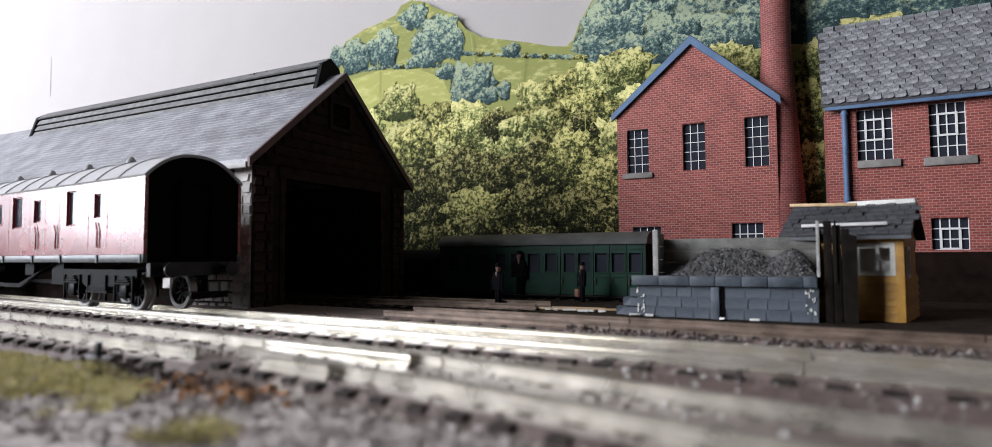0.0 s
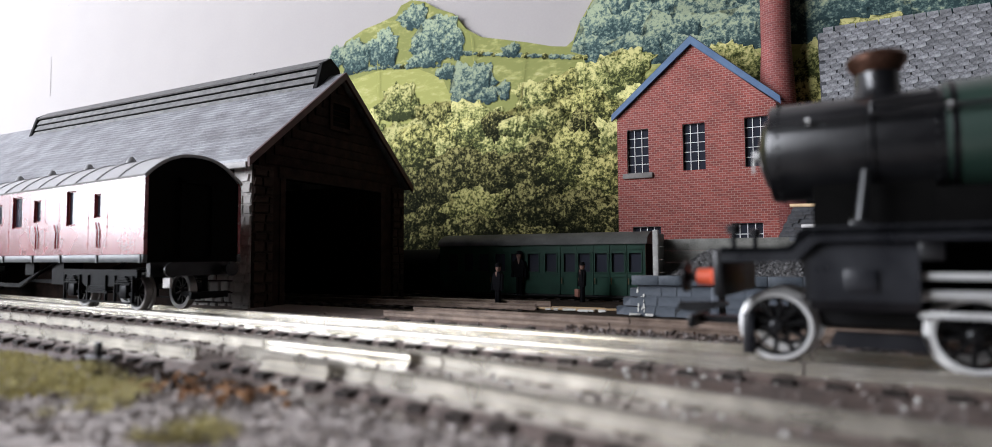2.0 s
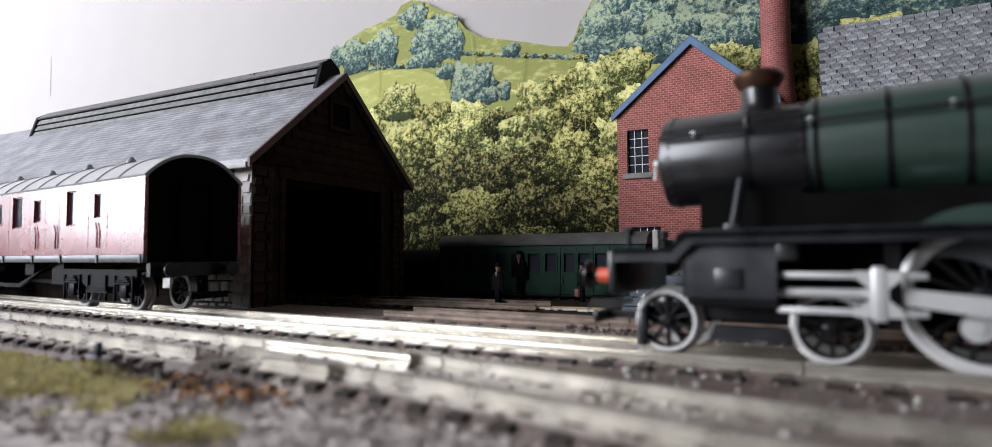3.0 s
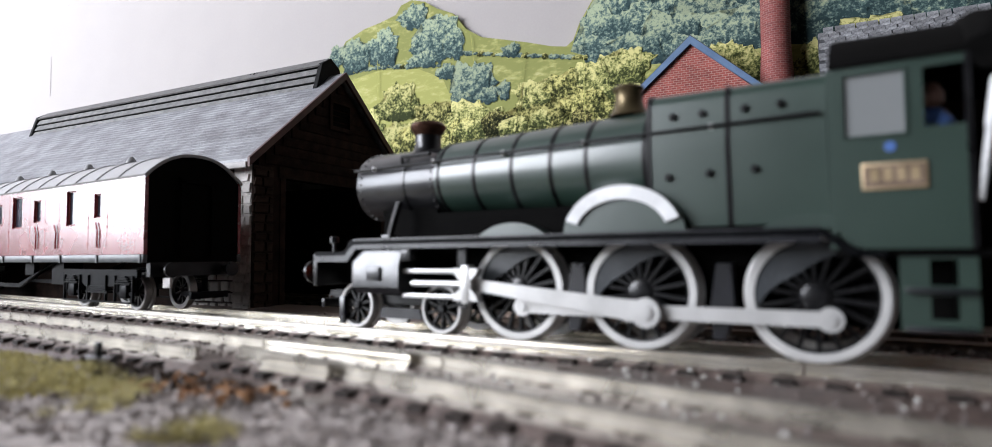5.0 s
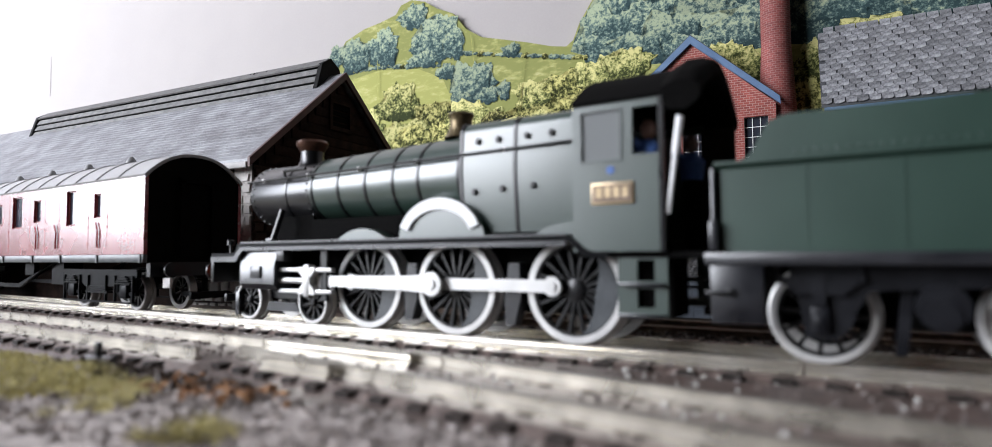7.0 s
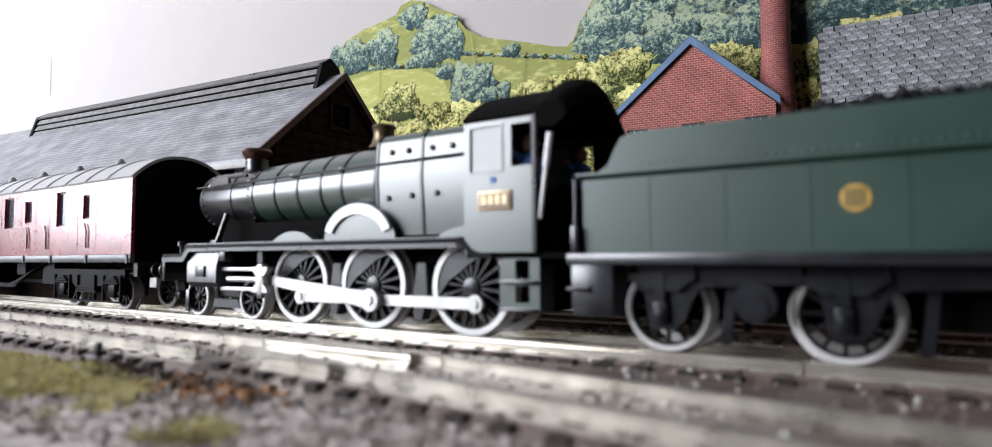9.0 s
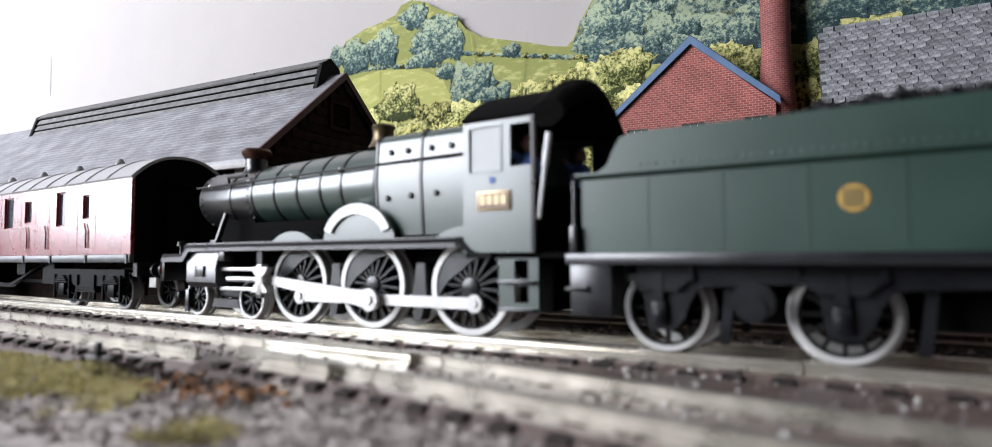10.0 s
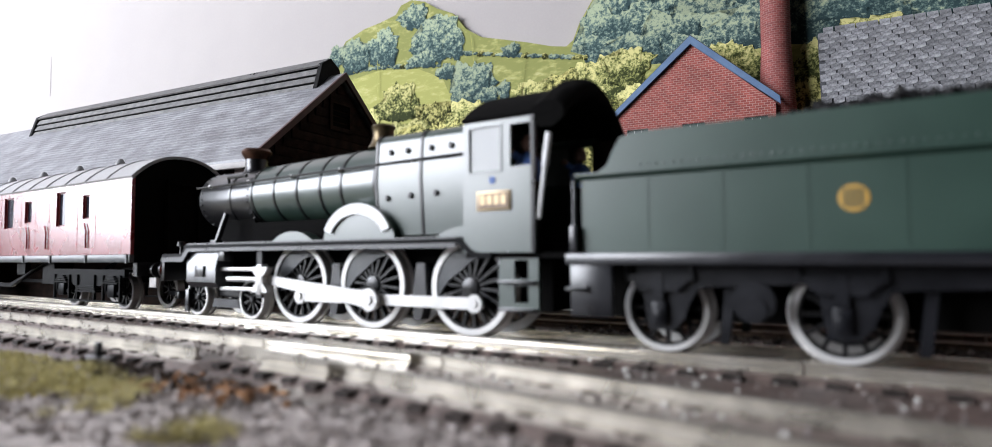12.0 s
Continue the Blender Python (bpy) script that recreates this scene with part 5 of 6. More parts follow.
    prism(bm, [(110, 23.0), (6.0, 23.0), (4.6, 22.4), (4.0, 20.9), (3.0, 20.1), (1.5, 19.9), (-7.6, 19.9), (-7.6, 18.7), (2.2, 18.7), (4.6, 19.4), (5.8, 21.2), (6.6, 21.7), (110, 21.7)], -17.2, 17.2)
    prism(bm, [(110, 23.0), (110, 21.7), (114.0, 18.4), (119, 18.2), (119, 19.4), (115, 19.5)], -17.2, 17.2)
    part("running_plate", bm, UNDERFRAME, L, "black running plate")
    bm = B()
    for s in (-1, 1):
        box(bm, 6.4, 110, s * 17.3 - 0.15, s * 17.3 + 0.15, 22.7, 23.1)
    part("plate_edge", bm, FRAME_BLACK, L)
    bm = B()
    for s in (-1, 1):
        prism(bm, [(110, 21.6), (6.4, 21.6), (4.9, 20.4), (3.6, 19.0), (-7.6, 18.8), (-7.6, 17.4), (4.2, 17.4), (6.4, 19.6), (7.4, 20.6), (110, 20.6)], s * 17.2 - 0.3, s * 17.2 + 0.3)
    part("valance", bm, FRAME_BLACK, L, "dark grey valance under the running plate")
    bm = B()
    box(bm, -9.0, -7.4, -16.6, 16.6, 11.2, 19.4, bevel=0.3)
    part("buffer_beam", bm, BLACK, L, "black buffer beam")
    for s in (-1, 1):
        bm = B()
        lathe(bm, [(2.3, 0), (2.3, 0.8), (1.6, 1.2), (1.5, 4.0)], 16, shift(-9.0, s * 11.2, 14.6) @ ALONG_X @ pose(0, 0, 0, 180))
        bu = part("buffer", bm, RED, L, "vermilion buffer stock")
        bm = B()
        lathe(bm, [(0.9, 4.0), (0.9, 5.6), (2.9, 5.8), (2.9, 6.5), (0.1, 6.8)], 20, shift(-9.0, s * 11.2, 14.6) @ ALONG_X @ pose(0, 0, 0, 180))
        part("buffer_head", bm, BLACK, bu)
        bm = B()
        lathe(bm, [(0.5, 0), (0.5, 2.6), (1.2, 2.7), (1.2, 4.2), (0.2, 4.4)], 10, shift(-6.5, s * 11.5, 19.8))
        part("lamp_iron", bm, SMOKE_BLACK, L)
    bm = B()
    box(bm, -9.2, -9.0, -16.0, -14.0, 12, 19)
    part("beam_edge", bm, BLACK, L)
    # tension-lock coupling and bogie frame
    bm = B()
    box(bm, -15.0, -5, -1.4, 1.4, 5.2, 6.6), box(bm, -16.2, -15.0, -7, 7, 4.6, 7.0, bevel=0.2)
    prism(bm, [(-19.5, 7.4), (-16, 7.0), (-10, 8.4), (-10, 9.4), (-19.5, 9.0), (-20.5, 6.4)], -0.5, 0.5)
    part("coupling", bm, BLACK, L)
    bm = B()
    for s in (-1, 1):
        prism(bm, [(-6, 8.5), (34, 8.5), (34, 6.8), (31, 4.6), (25, 4.6), (22, 6.4), (6, 6.4), (3, 4.6), (-3, 4.6), (-6, 6.8)], s * 6.0 - 0.5, s * 6.0 + 0.5)
    box(bm, 4, 24, -5.5, 5.5, 6.5, 10)
    part("bogie_frame", bm, BLACK, L)
    bm = B()
    prism(bm, [(8, 3.0), (22, 3.0), (21, 5.6), (9, 5.6)], -9.4, -7.6)
    box(bm, -5.5, -3.6, -10.5, -8.5, 1.0, 8.2, bevel=0.2)
    part("guard_iron", bm, FRAME_BLACK, L)
    # main frames between the wheels
    bm = B()
    box(bm, 5, 128, -5.6, 5.6, 6.0, 21.5)
    part("frame", bm, DARK, L)
    for x in (63.3, 92.8):
        bm = B()
        prism(bm, [(x - 1.6, 3), (x + 0.6, 3), (x + 2.2, 9), (x + 1.8, 17), (x - 0.8, 17), (x - 2.0, 9)], -9.3, -6.0)
        part("brake_hanger", bm, FRAME_BLACK, L)
    # smokebox saddle, plus an added black box for the dark under the boiler
    bm = B()
    prism(bm, [(-6.0, 22.5), (6.0, 22.5), (5.4, 28), (6.2, 31.5), (-6.2, 31.5), (-5.4, 28)], 6, 24, "x")
    box(bm, 24, 110, -6.5, 6.5, 21.5, 29.5)
    part("saddle", bm, DARK, L)
    bm = B()
    rod(bm, (13.2, -11.8, 23.0), (14.4, -9.2, 32.5), 0.9, 10)
    box(bm, 11.8, 14.8, -13.2, -10.6, 22.8, 24.2, bevel=0.3)
    part("steam_pipe", bm, SMOKE_BLACK, L, "black outside steam pipe")
    # cylinders and slide bars
    for s in (-1, 1):
        bm = B()
        pts = [(s * 11, 9.6), (s * 15.6, 9.6), (s * 17.0, 11.2), (s * 17.0, 16.0), (s * 16.4, 18.2), (s * 15.8, 21.6), (s * 11, 21.6)]
        prism(bm, pts, 6.0, 20.8, "x")
        cy = part("cylinder", bm, FRAME_BLACK, L, "dark grey outside cylinder")
        bm = B()
        box(bm, 11.0, 15.4, s * 17.25 - 0.3, s * 17.25 + 0.3, 12.8, 16.2, bevel=0.2)
        part("cover_plate", bm, FRAME_BLACK, cy)
        bm = B()
        box(bm, 5.2, 6.0, s * 11.2, s * 16.6, 11, 20.8)
        box(bm, 20.8, 24.0, s * 13.2, s * 16.4, 17.6, 21.0, bevel=0.3)
        part("end_cover", bm, SMOKE_BLACK, cy)
        for dz in (9.4, 15.2):
            bm = B()
            box(bm, 20.6, 41.5, s * 14.6 - 0.7, s * 14.6 + 0.7, dz - 0.5, dz + 0.5, bevel=0.15)
            part("slide_bar", bm, ROD, cy, "bright slide bar")
        bm = B()
        box(bm, 36.0, 38.2, s * 13.4 - 0.5, s * 13.4 + 0.5, 7.0, 20.6)
        part("bar_bracket", bm, BLACK, cy)
        bm = B()
        prism(bm, [(-3.4, -3.6), (3.4, -3.6), (2.8, -2.2), (1.3, -0.9), (1.3, 0.9), (2.8, 2.2), (3.4, 3.6), (-3.4, 3.6), (-2.8, 2.2), (-1.4, 0.9), (-1.4, -0.9), (-2.8, -2.2)], s * 14.6 - 1.1, s * 14.6 + 1.1)
        box(bm, -1.0, 1.0, s * 14.6 - 1.3, s * 14.6 + 1.3, -4.3, 4.3, bevel=0.3)
        rod(bm, (-16, s * 14.6, 0), (0, s * 14.6, 0), 0.75, 8)
        P["crosshead", s] = part("crosshead", bm, ROD, L, "bright crosshead and piston rod", pose(34 * MM, 0, 12.3 * MM))
        # rods
        bm = B()
        y = s * 13.0
        Lr = LROD
        prism(bm, [(0, -1.25), (Lr - 6, -1.9), (Lr, -2.3), (Lr, 2.3), (Lr - 6, 1.9), (0, 1.25)], y - 0.45, y + 0.45)
        lathe(bm, [(2.9, -0.7), (2.9, 0.6), (1.3, 0.6), (1.3, 1.0), (0.05, 1.0)], 18, shift(Lr, y, 0) @ (ALONG_Y if s > 0 else ALONG_Y @ pose(0, 0, 0, 180)))
        lathe(bm, [(1.7, -0.7), (1.7, 0.7), (0.05, 0.8)], 16, shift(0, y, 0) @ (ALONG_Y if s > 0 else ALONG_Y @ pose(0, 0, 0, 180)))
        P["rod", s] = part("connecting_rod", bm, ROD, L, "bright connecting rod", pose(36 * MM, 0, 12.3 * MM))
        bm = B()
        y = s * 11.2
        prism(bm, [(-28, -1.35), (31, -1.35), (31, 1.35), (-28, 1.35)], y - 0.4, y + 0.4)
        for dx in (-28, 0, 31):
            lathe(bm, [(2.1, -0.6), (2.1, 0.5), (1.0, 0.5), (1.0, 0.9), (0.05, 0.9)], 18, shift(dx, y, 0) @ (ALONG_Y if s > 0 else ALONG_Y @ pose(0, 0, 0, 180)))
        P["coupling", s] = part("coupling_rod", bm, ROD, L, "bright coupling rod", pose(77.3 * MM, 0, 11.35 * MM))
    # wheels
    for s in (-1, 1):
        for x in AXLES:
            P["b", x, s] = wheel("bogie_wheel", L, x, RB, 10, s)
        for x in DRIVERS:
            P["d", x, s] = wheel("driving_wheel", L, x, RD, 18, s, True)
    # splashers, nameplate
    for s in (-1, 1):
        for x, r, y0, y1 in ((49.3, 14.6, 8.6, 12.4), (108.3, 14.2, 8.6, 12.4)):
            bm = B()
            a0 = math.asin((22.9 - 11.35) / r)
            pts = [(x + r * math.cos(a0 + (math.pi - 2 * a0) * i / 16), 11.35 + r * math.sin(a0 + (math.pi - 2 * a0) * i / 16)) for i in range(17)]
            prism(bm, pts, s * y0, s * y1)
            part("splasher", bm, GREEN, L)
        # upper splasher that carries the plate
        bm = B()
        pts = [(74.6 + 12.6 * math.cos(math.pi * i / 20), 23.0 + 9.4 * math.sin(math.pi * i / 20)) for i in range(21)]
        prism(bm, pts, s * 8.6, s * 12.2)
        sp = part("plate_splasher", bm, GREEN, L, "green splasher")
        bm = B()
        outer = [(74.6 + 12.2 * math.cos(radians(18 + 144 * i / 20)), 22.8 + 9.8 * math.sin(radians(18 + 144 * i / 20))) for i in range(21)]
        inner = [(74.6 + 9.6 * math.cos(radians(162 - 144 * i / 20)), 22.8 + 7.0 * math.sin(radians(162 - 144 * i / 20))) for i in range(21)]
        prism(bm, outer + inner, s * 12.2, s * 13.0)
        part("nameplate", bm, WHITE, sp, "curved white nameplate")
    # cab
    cab = []
    for s in (-1, 1):
        bm = B()
        wall_with_openings(bm, 112.2, 129.2, 24.0, 48.6, s * 17.0 - 0.5, s * 17.0 + 0.5, [(113.4, 121.8, 37.0, 46.6), (124.2, 129.2, 37.6, 46.6)])
        curve = [(112.2 + 4.6 * (1 - math.cos(radians(9 * i))), 24.0 - 4.6 * math.sin(radians(9 * i))) for i in range(11)]
        prism(bm, [*curve, (129.2, 19.4), (129.2, 24.0)], s * 17.0 - 0.5, s * 17.0 + 0.5)
        cs = part("cab_side", bm, GREEN, L, "dark green cab side sheet")
        bm = B()
        box(bm, 113.8, 121.8, s * 17.0 - 0.2, s * 17.0 + 0.2, 37.0, 46.6)
        part("cab_window", bm, PANE_SHEEN, cs, "cab window pane, grey for its reflection")
        bm = B()
        for a, b, c, d in ((113.4, 122.2, 46.6, 47.0), (113.4, 122.2, 36.6, 37.0), (113.4, 113.8, 37, 46.6), (121.8, 122.2, 37, 46.6)):
            box(bm, a, b, s * 17.55 - 0.2, s * 17.55 + 0.2, c, d)
        part("window_beading", bm, GREEN, cs)
        bm = B()
        box(bm, 115.9, 124.4, s * 17.7 - 0.25, s * 17.7 + 0.25, 28.4, 32.6, bevel=0.15)
        pl = part("number_plate", bm, PLATE, cs, "brass number plate with unreadable figures")
        bm = B()
        box(bm, 116.3, 124.0, s * 18.0 - 0.08, s * 18.0 + 0.08, 28.9, 32.1)
        part("plate_ground", bm, PLATE_RED, pl)
        for i in range(4):
            bm = B()
            box(bm, 117.0 + i * 1.75, 118.2 + i * 1.75, s * 18.1 - 0.1, s * 18.1 + 0.1, 29.6, 31.7)
            part("figure_bar", bm, PLATE, pl)
        bm = B()
        lathe(bm, [(0.8, 0), (0.8, 0.12), (0.05, 0.12)], 12, shift(119.8, s * 17.55, 35.0) @ (ALONG_Y if s > 0 else ALONG_Y @ pose(0, 0, 0, 180)))
        part("route_disc", bm, BLUE, cs, "small blue route disc")
        bm = B()
        box(bm, 129.2, 130.0, s * 17.0 - 0.7, s * 17.0 + 0.7, 19.4, 48.6)
        part("cab_beading", bm, BLACK, cs, "black rear edge beading")
        # step board and ladder below
        bm = B()
        wall_with_openings(bm, 120.4, 130.0, 7.0, 19.0, s * 15.6 - 0.5, s * 15.6 + 0.5, [(124.2, 127.6, 13.8, 17.8), (124.2, 127.6, 8.8, 12.4)])
        st = part("cab_steps", bm, GREEN, L, "dark green cab steps")
        for z in (7.0, 12.8):
            bm = B()
            box(bm, 121.0, 129.6, s * 15.8 - 1.8, s * 15.8 + 1.8, z, z + 0.7, bevel=0.15)
            part("tread", bm, FRAME_BLACK, st)
        bm = B()
        rod(bm, (130.5, s * 16.6, 26.3), (133.0, s * 16.6, 44.0), 0.5, 10)
        rod(bm, (132.0, s * 16.6, 37.0), (133.0, s * 16.6, 44.0), 0.72, 10)
        part("cab_handrail", bm, WHITE, L, "white cab handrail")
    bm = B()
    wall_with_openings(bm, -16.5, 16.5, 19.4, 48.2, 0, 1.0, [(-14.8, -11.4, 37, 46), (11.4, 14.8, 37, 46)])
    ob = part("cab_front", bm, GREEN, L, m=pose(112.4 * MM, 0, 0, 0, 0, 90))
    bm = B()
    n = 18
    def arc(drop, w):
        return [(-w + 2 * w * i / n, 57.2 - drop - 8.3 * (abs(-1 + 2 * i / n)) ** 1.75) for i in range(n + 1)]
    prism(bm, arc(0, 17.8) + arc(0.9, 17.8)[::-1], 111.8, 134.6, "x")
    part("cab_roof", bm, DARK, L, "matt black curved cab roof")
    bm = B()
    rolls = []
    for k in range(13):
        x = 129.6 + 7.2 * k / 12
        puff = 1.5 * math.sin(math.pi * k / 12) ** 0.6
        ring = [(y, z + puff + 0.5 * noise.noise(Vector((x * 0.5, y * 0.3, 2)))) for y, z in arc(-0.1, 17.9)]
        ring += [(y, z - 1.6 * puff - 0.6 + 0.9 * noise.noise(Vector((x * 0.5, y * 0.35, 9)))) for y, z in arc(0.9, 17.4)[::-1]]
        rolls.append([bm.verts.new((x, y, z)) for y, z in ring])
    for a, b in zip(rolls, rolls[1:]):
        for i in range(len(a)):
            j = (i + 1) % len(a)
            bm.faces.new((a[i], a[j], b[j], b[i]))
    bm.faces.new(rolls[0][::-1]), bm.faces.new(rolls[-1])
    part("storm_sheet", bm, DARK, L, "rolled black storm sheet on the cab roof")
    bm = B()
    box(bm, 129.0, 136.4, 15.4, 16.4, 5.0, 47.5)
    part("rear_screen", bm, REVEAL, L, "dark brown far side screen")
    bm = B()
    prism(bm, arc(0.9, 17.0) + [(17.0, 47.8), (-17.0, 47.8)], 112.4, 113.4, "x")
    part("cab_front_top", bm, GREEN, L)
    bm = B()
    box(bm, 112, 137, -16.4, 16.4, 18.2, 19.3)
    box(bm, 113.5, 118, -9, 9, 19.3, 45, bevel=1.5)
    part("cab_floor", bm, DARK, L)
    # crew, plain painted shapes
    for x, y in ((125.6, -12.0), (128.5, 9.0)):
        bm = B()
        lathe(bm, [(2.0, 19.4), (2.3, 35)], 12, shift(x, y, 0))
        bm.faces.ensure_lookup_table()
        for f in bm.faces:
            f.material_index = 2
        lathe(bm, [(2.4, 35), (2.9, 39), (1.4, 41)], 12, shift(x, y, 0))
        rod(bm, (x, y, 38.5), (x - 2.2, y - 3.0, 40.8), 0.8, 8)
        n0 = len(bm.faces)
        lathe(bm, [(0.3, 41), (1.5, 42), (1.6, 43.6), (0.8, 45), (0.05, 45.2)], 12, shift(x, y, 0))
        lathe(bm, [(0.05, -0.8), (0.9, -0.3), (0.9, 0.4), (0.05, 0.9)], 10, shift(x - 2.6, y - 3.5, 41.2))
        bm.faces.ensure_lookup_table()
        for f in bm.faces[n0:]:
            f.material_index = 1
        part("crew_figure", bm, [BLUE, SKIN, DARK], L, "painted blue miniature crew figure")
    P["loco"] = L
    return P


LROD = 40.6
PHASE = 305.0


def build_tender(P):
    T = thing("tender", pose(0, 0, 0), "dark green model tender loaded with coal", "tender")
    X0, X1 = 139.6, 226.0
    for s in (-1, 1):
        bm = B()
        prism(bm, [(X0, 18.7), (X1, 18.7), (X1, 34.0), (X0, 34.0)], s * 15.0 - 0.5, s * 15.0 + 0.5)
        part("tank_side", bm, TENDER_GREEN, T, "dark green tank side")
    bm = B()
    box(bm, X1 - 1, X1, -14.4, 14.4, 19.6, 38), box(bm, X0, X0 + 1, -14.4, 14.4, 19.6, 33)
    box(bm, X0 + 1, X1 - 1, -14.4, 14.4, 33.0, 34.0)
    part("tank", bm, TENDER_GREEN, T, "dark green tank sides")
    for s in (-1, 1):
        bm = B()
        prof = [(X0, 34.6), (X0 + 3, 35.0), (X0 + 5.2, 36.4), (X0 + 6.4, 39.0), (X0 + 8.0, 41.6), (X0 + 10.5, 42.4), (X1, 42.4), (X1, 34.6)]
        prism(bm, prof, s * 14.6 - 0.45, s * 14.6 + 0.45)
        part("coal_rail_plate", bm, TENDER_GREEN, T, "raised green coal plate")
        bm = B()
        prism(bm, [(s * 15.2, 33.4), (s * 16.6, 34.4), (s * 16.6, 34.9), (s * 14.9, 34.9)], X0 - 1.0, X1 + 0.6, "x")
        part("flare", bm, TENDER_GREEN, T)
        bm = B()
        for x in np.arange(X0 + 12, X1 - 1, 1.55):
            lathe(bm, [(0.32, 0), (0.24, 0.25), (0.02, 0.32)], 6, shift(float(x), s * 15.02, 36.0) @ (ALONG_Y if s > 0 else ALONG_Y @ pose(0, 0, 0, 180)))
        part("rivet_row", bm, TENDER_GREEN, T)
        for x in (153.0, 166.5, 180.0, 193.5, 207.0):
            bm = B()
            box(bm, x - 0.3, x + 0.3, s * 15.55 - 0.06, s * 15.55 + 0.06, 20.2, 33.2)
            part("panel_joint", bm, TENDER_GREEN, T)
        bm = B()
        lathe(bm, [(2.25, 0), (2.25, 0.08), (0.05, 0.08)], 24, shift(186.6, s * 15.62, 27.6) @ (ALONG_Y if s > 0 else ALONG_Y @ pose(0, 0, 0, 180)))
        cr = part("emblem", bm, GOLD, T, "round gold emblem")
        for k in (-1.5, -0.5, 0.5, 1.5):
            bm = B()
            box(bm, 186.6 + k * 0.75 - 0.18, 186.6 + k * 0.75 + 0.18, s * 15.75 - 0.04, s * 15.75 + 0.04, 26.1, 29.1)
            part("emblem_bar", bm, TENDER_GREEN, cr)
        # footplate edge, frames with openings, steps
        bm = B()
        box(bm, 137.0, X1 + 2, s * 17.3 - 0.6, s * 17.3 + 0.6, 16.9, 19.0, bevel=0.15)
        part("footplate_edge", bm, FRAME_BLACK, T)
        bm = B()
        top = [(149.8, 16.9), (X1 + 1, 16.9), (X1 + 1, 12.8)]
        low = []
        for xa in TENDER_AXLES[::-1]:
            low += [(xa + 9.5, 12.8), (xa + 7.0, 12.4), (xa + 5.4, 9.6), (xa + 4.4, 6.8), (xa + 2.4, 4.6), (xa - 2.2, 4.6), (xa - 2.8, 8.0), (xa - 3.4, 12.2), (xa - 4.4, 13.6)]
        prism(bm, top + low, s * 12.6 - 0.5, s * 12.6 + 0.5)
        fr = part("side_frame", bm, TENDER_FRAME, T, "dark grey outside frame")
        for xa in TENDER_AXLES:
            bm = B()
            box(bm, xa - 1.4, xa + 1.4, s * 13.5 - 0.8, s * 13.5 + 0.8, 5.6, 10.0, bevel=0.35), box(bm, xa - 0.8, xa + 0.8, s * 14.3 - 0.3, s * 14.3 + 0.3, 6.4, 8.6, bevel=0.2)
            part("axle_box", bm, TENDER_FRAME, fr)
            bm = B()
            for k in range(4):
                box(bm, xa - 6.5 + k * 0.9, xa + 6.5 - k * 0.9, s * 13.6 - 0.7, s * 13.6 + 0.7, 14.2 - k * 0.75, 14.9 - k * 0.75)
            for q in (-6.2, 6.2):
                rod(bm, (xa + q, s * 13.6, 13.8), (xa + q, s * 13.6, 16.9), 0.45, 6)
            box(bm, xa - 0.9, xa + 0.9, s * 13.6 - 0.9, s * 13.6 + 0.9, 10.2, 15.2)
            part("leaf_spring", bm, TENDER_FRAME, fr)
            bm = B()
            prism(bm, [(xa + 10.2, 2.4), (xa + 11.8, 2.4), (xa + 13.2, 13), (xa + 11.4, 13)], s * 9.6, s * 11.2)
            part("brake_block", bm, TENDER_FRAME, fr)
        bm = B()
        rod(bm, (170.9, s * 14.4, 9.0), (170.9, s * 12.4, 9.0), 2.3, 18), rod(bm, (170.9, s * 14.0, 10.4), (170.9, s * 12.4, 10.4), 3.6, 18)
        part("water_valve", bm, TENDER_FRAME, fr)
        bm = B()
        box(bm, 137.8, 146.4, s * 16.9 - 0.5, s * 16.9 + 0.5, 6.8, 16.9, bevel=0.2)
        pan = part("step_panel", bm, FRAME_BLACK, T, "flat grey-black step panel")
        bm = B()
        box(bm, 137.0, 141.2, s * 17.7 - 0.5, s * 17.7 + 0.5, 11.7, 12.4, bevel=0.15), box(bm, 140.6, 141.9, s * 17.6 - 0.4, s * 17.6 + 0.4, 11.4, 12.8, bevel=0.15)
        part("step", bm, BLACK, pan)
        for x in TENDER_AXLES:
            P["t", x, s] = wheel("tender_wheel", T, x, RT, 12, s)
        bm = B()
        rod(bm, (138.4, s * 16.2, 19.5), (138.4, s * 16.2, 33.8), 0.5, 8)
        box(bm, 137.7, 139.2, s * 16.8 - 0.6, s * 16.8 + 0.6, 19.2, 24.6, bevel=0.3)
        part("front_handrail", bm, FRAME_BLACK, T)
    bm = B()
    box(bm, 137.0, X1 + 2, -16.6, 16.6, 17.2, 18.9), box(bm, 141, X1, -5.5, 5.5, 6, 17)
    part("chassis", bm, DARK, T)
    bm = B()
    box(bm, 141.2, 142.2, 3.5, 7.5, 24, 36)
    part("locker", bm, PLATE, T, "cream locker door")
    def top(x, y):
        e = max(0.0, min(1.0, (x - 158) / 22)) * max(0.0, min(1.0, (224 - x) / 8))
        return 36.5 + 8.0 * e * max(0.0, 1 - (abs(y) / 15.5) ** 2.4) + 1.0 * noise.noise(Vector((x, y, 1)) * 0.35)
    bm = B()
    g = [[bm.verts.new((156 + i * 0.7, -14 + j * 0.7, top(156 + i * 0.7, -14 + j * 0.7))) for i in range(98)] for j in range(41)]
    for j in range(40):
        for i in range(97):
            bm.faces.new((g[j][i], g[j][i + 1], g[j + 1][i + 1], g[j + 1][i]))
    rnd = random.Random(71)
